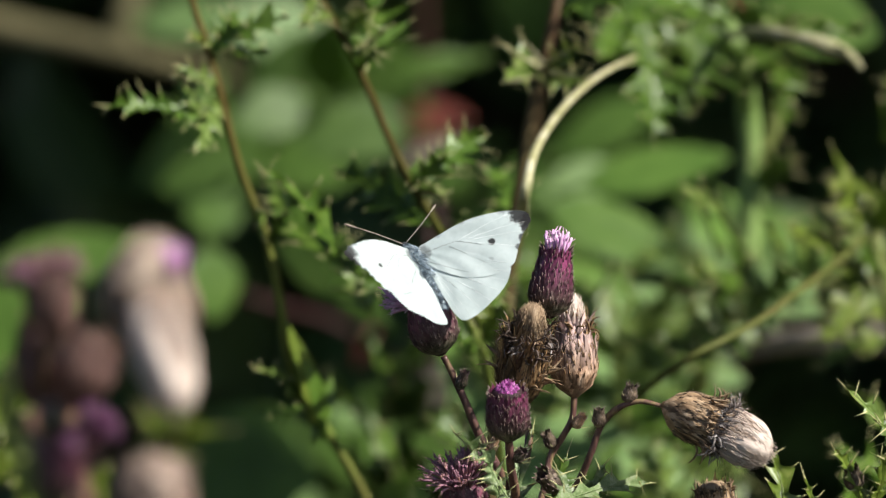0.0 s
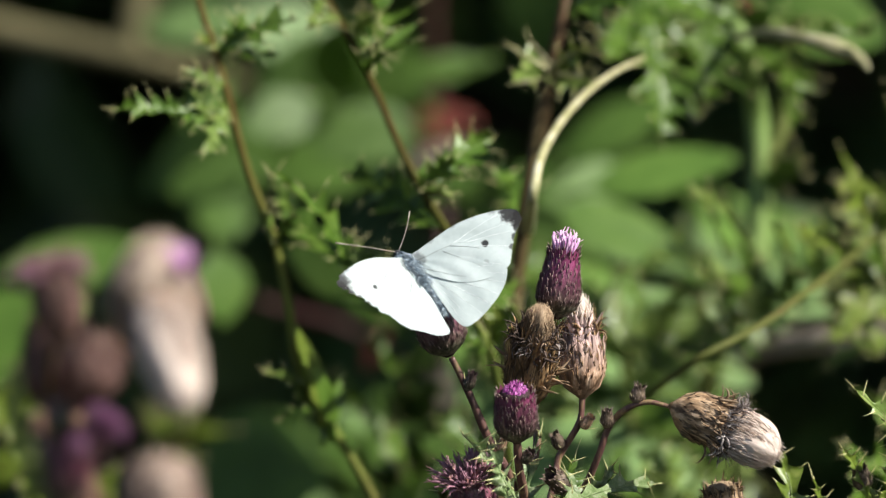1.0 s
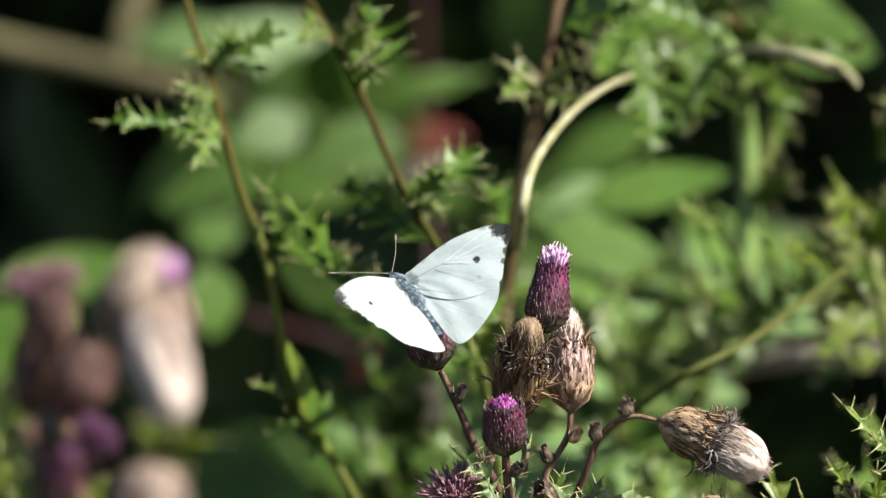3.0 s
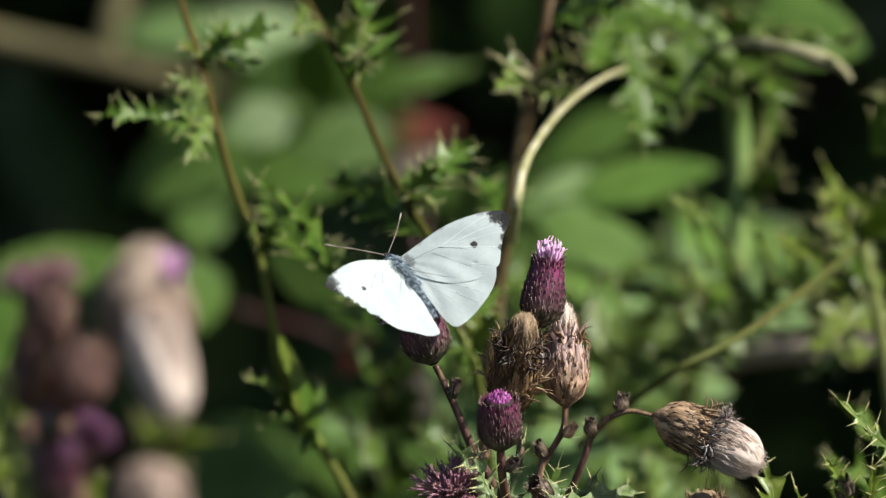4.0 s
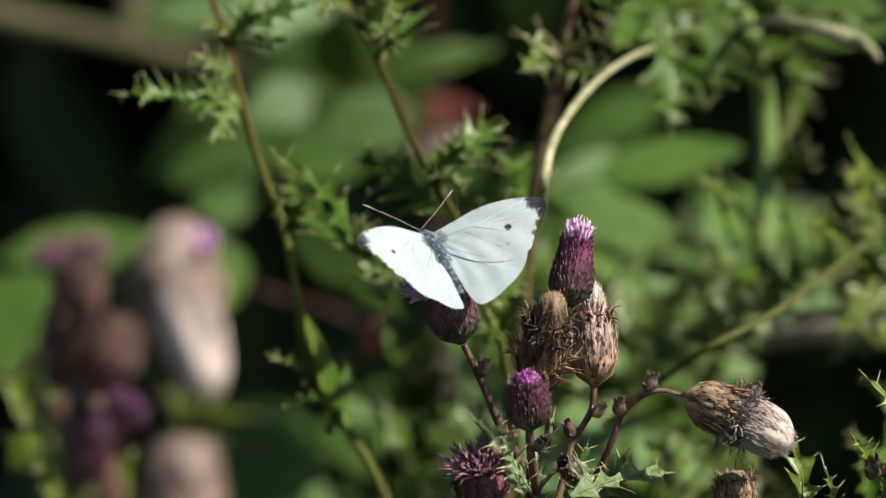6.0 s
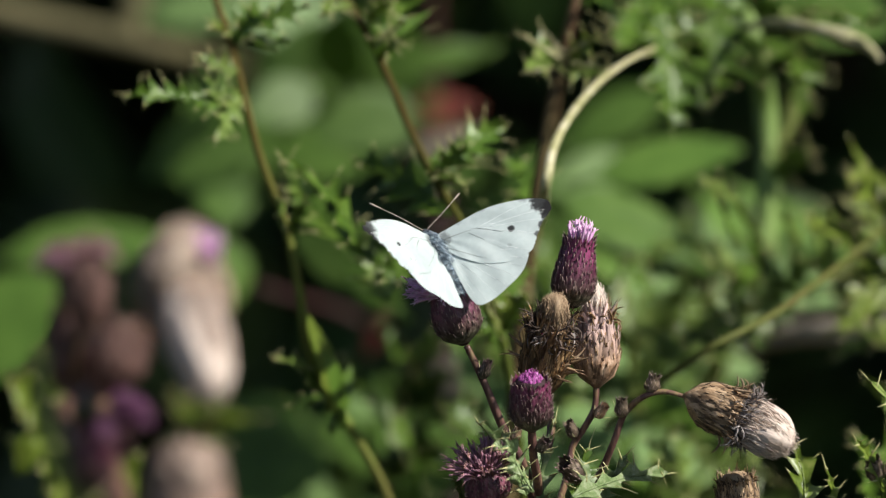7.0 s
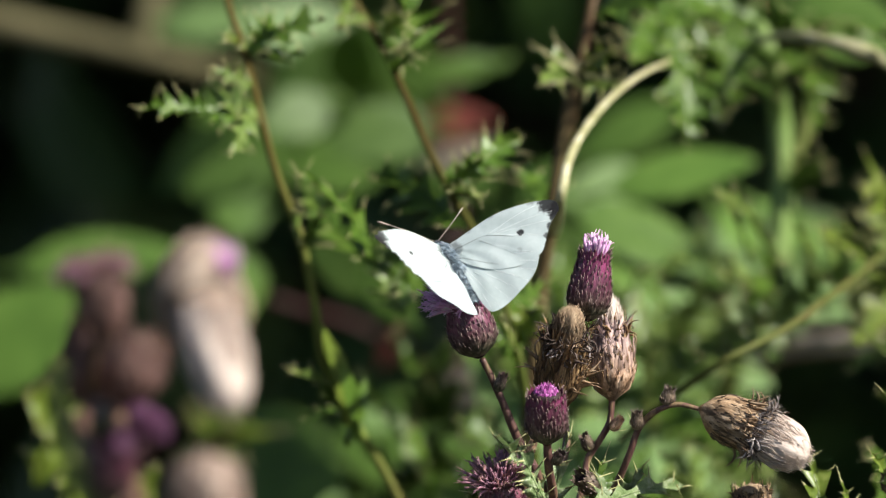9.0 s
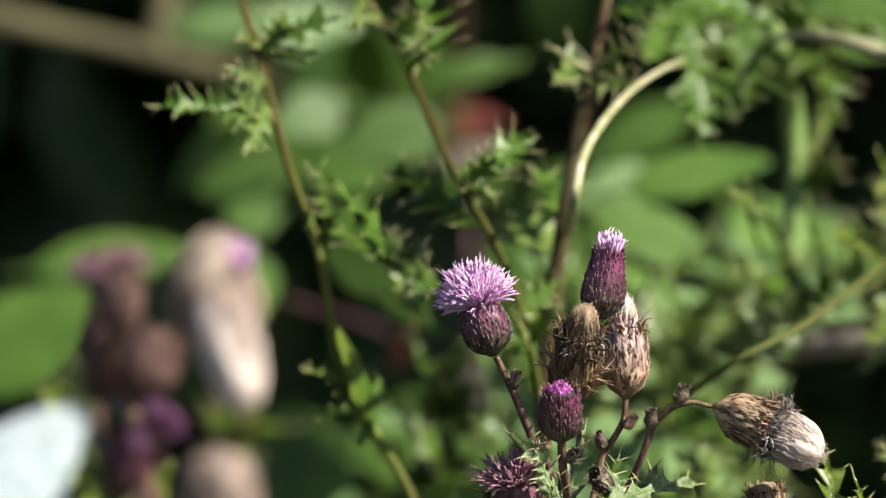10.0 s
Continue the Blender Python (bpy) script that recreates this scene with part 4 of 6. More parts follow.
spiny_leaf(tall_back, (0.0233, 0.1747, 0.8541), (0.0347, 0.1647, 0.8554), 0.008, M_LEAF_PALE, 104, (0.1, -0.6, 0.7), 3, spine=0.006)
spiny_leaf(tall_back, (0.0274, 0.1782, 0.8708), (0.0470, 0.1692, 0.8766), 0.020, M_LEAF, 105, (0.2, -0.7, 0.6), 5)
spiny_leaf(tall_back, (0.0165, 0.1709, 0.8124), (0.0063, 0.1876, 0.8187), 0.014, M_LEAF_PALE, 106, (0.2, -0.6, 0.7), 4)
spiny_leaf(tall_back, (0.0179, 0.1729, 0.8218), (0.0105, 0.1902, 0.8308), 0.012, M_LEAF, 107, (0.2, -0.6, 0.7), 4)

stem(tall_back, [(0.0186, 0.1660, 0.8196), (0.0190, 0.1250, 0.8334), (0.0194, 0.1000, 0.8435), (0.0207, 0.1080, 0.8480), (0.0236, 0.1220, 0.8513), (0.0287, 0.1400, 0.8546), (0.0349, 0.1550, 0.8576), (0.0405, 0.1650, 0.8593), (0.0462, 0.1750, 0.8600)], 0.0014, 0.0006, M_STRAW, "dead_side_stalk")

for a, c in (((0.0239, 0.1720, 0.8577), (0.0134, 0.1500, 0.8684)), ((0.0236, 0.1720, 0.8560), (0.0140, 0.1500, 0.8588)), ((0.0241, 0.1720, 0.8591), (0.0172, 0.1600, 0.8696)), ((0.0252, 0.1720, 0.8571), (0.0340, 0.1500, 0.8600)), ((0.0249, 0.1720, 0.8591), (0.0311, 0.1550, 0.8667))):
    stem(tall_back, [a, Vector(a).lerp(Vector(c), 0.6), c], 0.0006, 0.00012, M_STRAW, "spine", 6, False)

right_back = back_thistle((0.0731, 0.1893, 0.0), "leafy thistle with hanging lobed leaves and pale stalks")
b = right_back.location
stem(right_back, [b, (b[0] - 0.012, b[1] + 0.06, 0.45), (0.0561, 0.3600, 0.6944), (0.0628, 0.3450, 0.7259), (0.0697, 0.3200, 0.7560), (0.0753, 0.2950, 0.7765), (0.0774, 0.2834, 0.7884)], 0.0026, 0.0030, M_STEM_GREEN)
stem(right_back, [(0.0774, 0.2831, 0.7870), (0.0785, 0.2855, 0.7983), (0.0791, 0.2879, 0.8096), (0.0781, 0.2909, 0.8237), (0.0738, 0.2748, 0.8444), (0.0687, 0.2981, 0.8576), (0.0644, 0.3029, 0.8802)], 0.0034, 0.0024,
     mat("pale green stem", [(0.17, 0.27, 0.07), (0.27, 0.38, 0.12)], 60, 0.5, 0.3))
stem(right_back, [(0.0745, 0.2945, 0.8407), (0.0733, 0.2350, 0.8547), (0.0823, 0.2150, 0.8584), (0.0905, 0.2100, 0.8576), (0.0945, 0.2100, 0.8563)], 0.0008, 0.0021, M_STRAW, "dead_side_stalk")
stem(right_back, [(0.0935, 0.2100, 0.8566), (0.0978, 0.2095, 0.8552), (0.1008, 0.2090, 0.8532), (0.1026, 0.2085, 0.8508)], 0.0022, 0.0006, M_STRAW, "stalk_end")
stem(right_back, [(0.0940, 0.2095, 0.8570), (0.0975, 0.2080, 0.8566), (0.1004, 0.2070, 0.8552)], 0.0010, 0.0002, M_STRAW, "stalk_splinter", 6)
stem(right_back, [(0.0791, 0.2873, 0.8068), (0.0846, 0.2903, 0.8209), (0.0861, 0.2930, 0.8336), (0.0842, 0.2853, 0.8453)], 0.0022, 0.0014, M_STEM_GREEN)
for i, (bx, tx, w, mm) in enumerate([
        ((0.0488, 0.2474, 0.8596), (0.0525, 0.2206, 0.8297), 0.024, M_LEAF), ((0.0561, 0.2569, 0.8564), (0.0608, 0.2415, 0.8320), 0.026, M_LEAF),
        ((0.0446, 0.2471, 0.8582), (0.0386, 0.2248, 0.8495), 0.018, M_LEAF), ((0.0660, 0.2566, 0.8550), (0.0626, 0.2323, 0.8366), 0.030, M_LEAF),
        ((0.0717, 0.2555, 0.8494), (0.0460, 0.2456, 0.8513), 0.022, M_LEAF), ((0.0738, 0.2748, 0.8444), (0.0869, 0.2424, 0.8361), 0.020, M_LEAF),
        ((0.0720, 0.2662, 0.8518), (0.0490, 0.2584, 0.8633), 0.026, M_LEAF), ((0.0749, 0.2656, 0.8490), (0.0827, 0.2468, 0.8568), 0.024, M_LEAF),
        ((0.0806, 0.2835, 0.8369), (0.0856, 0.2604, 0.8246), 0.012, M_LEAF), ((0.0842, 0.2853, 0.8453), (0.0906, 0.2629, 0.8365), 0.014, M_LEAF_YELLOW),
        ((0.0842, 0.2859, 0.8482), (0.1057, 0.2558, 0.8508), 0.026, M_LEAF), ((0.0652, 0.2769, 0.8542), (0.0774, 0.2593, 0.8675), 0.026, M_LEAF),
        ((0.0774, 0.2828, 0.7856), (0.0580, 0.1890, 0.8254), 0.010, M_LEAF_PALE), ((0.0774, 0.2828, 0.7856), (0.0646, 0.2410, 0.7815), 0.020, M_LEAF),
        ((0.0771, 0.2801, 0.7729), (0.0887, 0.2434, 0.7926), 0.018, M_LEAF),
        ((0.0788, 0.2870, 0.8054), (0.0881, 0.2692, 0.8178), 0.014, M_LEAF)]):
    spiny_leaf(right_back, bx, tx, w * 0.78, mm, 120 + i, (0.5, -0.5, 0.7), 7 if w > 0.015 else 5, spine=0.004)

edge_back = back_thistle((0.1134, 0.1407, 0.0), "thistle with yellow-green spiny leaves and an olive side stalk")
b = edge_back.location
stem(edge_back, [b, (b[0], b[1], 0.45), (0.1174, 0.2087, 0.7254), (0.1145, 0.2174, 0.7666), (0.1103, 0.2227, 0.7913), (0.1068, 0.2262, 0.8078), (0.1072, 0.2278, 0.8154)], 0.0030, 0.0012, M_STEM_GREEN)
stem(edge_back, [(0.0349, 0.1570, 0.7708), (0.0480, 0.1349, 0.7870), (0.0596, 0.1220, 0.7985), (0.0720, 0.1330, 0.8024), (0.0836, 0.1541, 0.8056), (0.0958, 0.1852, 0.8073), (0.1068, 0.2260, 0.8071)], 0.0008, 0.0010, M_STEM_OLIVE)
for i, (bx, tx, w, mm) in enumerate([
        ((0.1075, 0.2256, 0.8051), (0.0968, 0.2078, 0.8174), 0.014, M_LEAF_YELLOW), ((0.1068, 0.2262, 0.8078), (0.1135, 0.2086, 0.8214), 0.016, M_LEAF_YELLOW),
        ((0.1005, 0.2246, 0.8003), (0.0856, 0.2060, 0.8092), 0.014, M_LEAF_YELLOW), ((0.0991, 0.2243, 0.7989), (0.1016, 0.2024, 0.7922), 0.012, M_LEAF_YELLOW),
        ((0.1073, 0.2374, 0.8127), (0.0965, 0.2184, 0.8194), 0.014, M_LEAF_YELLOW), ((0.1095, 0.2404, 0.8265), (0.1126, 0.2236, 0.8440), 0.016, M_LEAF),
        ((0.0911, 0.2330, 0.7920), (0.0916, 0.2164, 0.8099), 0.012, M_LEAF_PALE), ((0.0845, 0.2416, 0.7843), (0.0728, 0.2336, 0.7947), 0.016, M_LEAF),
        ((0.1157, 0.1844, 0.7558), (0.0974, 0.1594, 0.7821), 0.012, M_LEAF_PALE), ((0.1105, 0.1636, 0.7537), (0.0938, 0.1464, 0.7691), 0.016, M_LEAF),
        ((0.1017, 0.1521, 0.7481), (0.0951, 0.1467, 0.7704), 0.012, M_LEAF), ((0.1089, 0.2238, 0.7968), (0.0963, 0.1959, 0.8099), 0.014, M_LEAF)]):
    spiny_leaf(edge_back, bx, tx, w, mm, 160 + i, (0.5, -0.5, 0.7), 5, spine=0.005)

r = random.Random(29)
for k in range(15):
    c = Vector((0.1142, 0.2387, 0.7704)).lerp(Vector((0.1091, 0.2567, 0.8072)), k / 19)
    way = Vector((-0.75 + r.uniform(-0.3, 0.5), r.uniform(-0.4, 0.3), r.uniform(-0.4, 0.8))).normalized()
    spiny_leaf(edge_back, c + Vector((r.uniform(-0.012, 0.004), r.uniform(-0.01, 0.02), 0)), c + way * r.uniform(0.014, 0.028), r.uniform(0.005, 0.008),
               (M_LEAF_YELLOW, M_LEAF_PALE)[k % 2], 600 + k, (0.5, -0.55, 0.65), 4, ruffle=0.2, spine=0.005)

low_back = back_thistle((-0.0176, 0.2281, 0.0), "low dark green thistle foliage behind the blooms")
b = low_back.location
stem(low_back, [b, (b[0], b[1], 0.4), (-0.0185, 0.3310, 0.6946), (-0.0169, 0.3269, 0.7262), (-0.0139, 0.3210, 0.7488)], 0.003, 0.0015, M_STEM_GREEN)
for i, (bx, tx, w, mm) in enumerate([
        ((-0.0169, 0.3275, 0.7290), (-0.0284, 0.2993, 0.7477), 0.020, M_LEAF), ((-0.0162, 0.3288, 0.7348), (-0.0035, 0.2999, 0.7505), 0.020, M_LEAF),
        ((-0.0169, 0.3251, 0.7175), (-0.0035, 0.2963, 0.7334), 0.024, M_LEAF), ((-0.0176, 0.3245, 0.7145), (-0.0269, 0.2963, 0.7334), 0.022, M_LEAF),
        ((-0.0139, 0.3204, 0.7459), (-0.0210, 0.3023, 0.7620), 0.018, M_LEAF), ((-0.0176, 0.3232, 0.7087), (-0.0078, 0.2728, 0.7242), 0.022, M_LEAF),
        ((-0.0139, 0.3207, 0.7473), (-0.0064, 0.3126, 0.7597), 0.018, M_LEAF), ((-0.0169, 0.3269, 0.7262), (0.0053, 0.3083, 0.7396), 0.022, M_LEAF)]):
    spiny_leaf(low_back, bx, tx, w, mm, 190 + i, (0.5, -0.5, 0.7), 6, spine=0.004)


# sunlit thistle foliage low down beyond the buds
low_right = back_thistle((0.0468, 0.1941, 0.0), "soft green thistle foliage in full sun")
b = low_right.location
stem(low_right, [b, (b[0], b[1], 0.4), (0.0485, 0.3307, 0.6947), (0.0470, 0.3362, 0.7209), (0.0453, 0.3313, 0.7495), (0.0424, 0.3356, 0.7697)], 0.003, 0.0014, M_STEM_GREEN)
r = random.Random(17)
for k in range(11):
    c = Vector((0.0490, 0.3422, 0.6979)).lerp(Vector((0.0427, 0.3359, 0.7712)), k / 10)
    a = k * 2.4
    way = Vector((1.2 * math.cos(a), 0.5 * math.sin(a) - 0.05, 0.15 + r.uniform(-0.3, 0.5))).normalized()
    spiny_leaf(low_right, c, c + way * r.uniform(0.024, 0.046), r.uniform(0.016, 0.026), (M_LEAF_PALE, M_LEAF)[k % 2], 400 + k, (r.uniform(0.2, 0.7), r.uniform(-0.8, -0.3), 0.65), 5, spine=0.004)

stem(low_right, [(0.0484, 0.3364, 0.6963), (0.0354, 0.3493, 0.7054), (0.0278, 0.3530, 0.7230), (0.0248, 0.3587, 0.7494)], 0.0022, 0.0012, M_STEM_GREEN)
for k in range(8):
    c = Vector((0.0323, 0.3493, 0.7054)).lerp(Vector((0.0250, 0.3694, 0.7485)), k / 7)
    a = k * 2.4 + 1
    way = Vector((1.2 * math.cos(a), 0.5 * math.sin(a), 0.15 + r.uniform(-0.3, 0.5))).normalized()
    spiny_leaf(low_right, c, c + way * r.uniform(0.016, 0.032), r.uniform(0.014, 0.022), (M_LEAF, M_LEAF_PALE, M_LEAF)[k % 3], 440 + k, (r.uniform(0.2, 0.7), r.uniform(-0.8, -0.3), 0.65), 5, spine=0.003)

stem(low_right, [(0.0504, 0.3462, 0.6907), (0.0614, 0.3701, 0.7004), (0.0647, 0.3843, 0.7157), (0.0632, 0.3888, 0.7364)], 0.0022, 0.0012, M_STEM_GREEN)
for k in range(8):
    c = Vector((0.0614, 0.3701, 0.7004)).lerp(Vector((0.0640, 0.3893, 0.7394)), k / 7)
    a = k * 2.4 + 2
    way = Vector((1.2 * math.cos(a), 0.5 * math.sin(a), 0.15 + r.uniform(-0.3, 0.5))).normalized()
    spiny_leaf(low_right, c, c + way * r.uniform(0.014, 0.024), r.uniform(0.012, 0.020), (M_LEAF, M_LEAF_PALE)[k % 2], 470 + k, (r.uniform(0.2, 0.7), r.uniform(-0.8, -0.3), 0.65), 5, spine=0.003)

for i, (bx, tx, w) in enumerate([((0.0518, 0.2860, 0.7164), (0.0701, 0.2700, 0.7441), 0.030), ((0.0489, 0.2862, 0.7179), (0.0552, 0.2807, 0.7431), 0.024), ((0.0547, 0.2857, 0.7150), (0.0786, 0.2676, 0.7329), 0.026),
                                 ((0.0447, 0.3052, 0.7554), (0.0577, 0.2990, 0.7776), 0.022), ((0.0462, 0.3040, 0.7497), (0.0740, 0.3081, 0.7689), 0.026), ((0.0462, 0.3034, 0.7468), (0.0660, 0.2843, 0.7601), 0.020),
                                 ((0.0455, 0.3058, 0.7582), (0.0331, 0.3095, 0.7754), 0.020)]):
    spiny_leaf(low_right, bx, tx, w, M_LEAF_PALE, 500 + i, (0.6, -0.5, 0.65), 6, spine=0.004)

for i, (bx, tx, w, mm) in enumerate([
        ((0.0692, 0.2400, 0.7957), (0.0597, 0.2200, 0.8192), 0.0060, M_LEAF_PALE), ((0.0692, 0.2400, 0.7913), (0.0624, 0.2300, 0.8004), 0.0060, M_LEAF_PALE), ((0.0685, 0.2400, 0.7906), (0.0611, 0.2300, 0.7964), 0.0060, M_LEAF_YELLOW),
        # woolly green on these two is a paler colour standing in for sun
        ((0.0694, 0.2400, 0.7783), (0.0615, 0.2200, 0.7899), 0.0110, M_LEAF_WOOLLY), ((0.0701, 0.2400, 0.7768), (0.0664, 0.2300, 0.7877), 0.0110, M_LEAF_WOOLLY), ((0.0670, 0.2500, 0.7687), (0.0538, 0.2400, 0.7767), 0.0090, M_LEAF),
        ((0.0770, 0.2500, 0.7688), (0.0667, 0.2600, 0.7783), 0.0090, M_LEAF), ((0.0531, 0.2600, 0.7635), (0.0444, 0.2600, 0.7723), 0.0100, M_LEAF), ((0.0490, 0.2700, 0.7760), (0.0431, 0.2700, 0.7877), 0.0090, M_LEAF),
        ((0.0529, 0.2000, 0.7441), (0.0458, 0.2000, 0.7570), 0.0120, M_LEAF_PALE), ((0.0550, 0.2000, 0.7441), (0.0530, 0.2000, 0.7585), 0.0110, M_LEAF_PALE), ((0.0465, 0.2200, 0.7392), (0.0379, 0.2200, 0.7551), 0.0120, M_LEAF),
        ((0.0571, 0.2000, 0.7456), (0.0488, 0.2000, 0.7528), 0.0100, M_LEAF_PALE), ((0.0375, 0.2600, 0.7487), (0.0290, 0.2600, 0.7590), 0.0100, M_LEAF_PALE), ((0.0857, 0.2600, 0.7915), (0.0809, 0.2500, 0.8038), 0.0070, M_LEAF_YELLOW),
        ((0.0915, 0.2600, 0.7900), (0.0865, 0.2500, 0.8038), 0.0070, M_LEAF_YELLOW), ((0.0989, 0.2400, 0.7987), (0.0866, 0.2200, 0.8057), 0.0070, M_LEAF_PALE), ((0.0135, 0.2000, 0.7798), (0.0056, 0.1800, 0.8040), 0.0080, M_LEAF_YELLOW),
        ((0.0059, 0.2600, 0.7427), (-0.0042, 0.2600, 0.7515), 0.0120, M_LEAF), ((-0.0142, 0.2800, 0.7334), (-0.0243, 0.2600, 0.7543), 0.0120, M_LEAF_WOOLLY), ((-0.0098, 0.2800, 0.7259), (-0.0164, 0.2600, 0.7485), 0.0120, M_LEAF),
        ((0.0290, 0.2600, 0.7309), (0.0260, 0.2600, 0.7442), 0.0110, M_LEAF), ((0.0142, 0.2600, 0.7839), (0.0096, 0.2400, 0.8012), 0.0100, M_LEAF_PALE)]):
    spiny_leaf(low_right, bx, tx, w, mm, 700 + i, (0.55, -0.5, 0.65), 4, ruffle=0.3, spine=0.003)

# ---- brambles behind, far out of focus ----
bramble = thing("bramble", (-0.0139, 0.5677, 0.0), "bramble bush with broad green leaves and red canes", "bramble")
b = bramble.location.copy()
stem(bramble, [b, (b[0], b[1], 0.4), (-0.0107, 0.5933, 0.6113), (-0.0127, 0.6621, 0.6464), (-0.0192, 0.6295, 0.6854), (-0.0327, 0.6312, 0.6933), (-0.0478, 0.6322, 0.6977), (-0.0647, 0.6332, 0.7027), (-0.0907, 0.6547, 0.7075)], 0.0018, 0.0015, M_CANE, "cane")
stem(bramble, [b, (b[0], b[1] + 0.03, 0.5), (0.0028, 0.6938, 0.6032), (-0.0016, 0.7510, 0.6797), (-0.0046, 0.7816, 0.7277), (-0.0060, 0.7905, 0.7694), (-0.0069, 0.7964, 0.7972)], 0.0018, 0.0016, M_CANE, "cane")
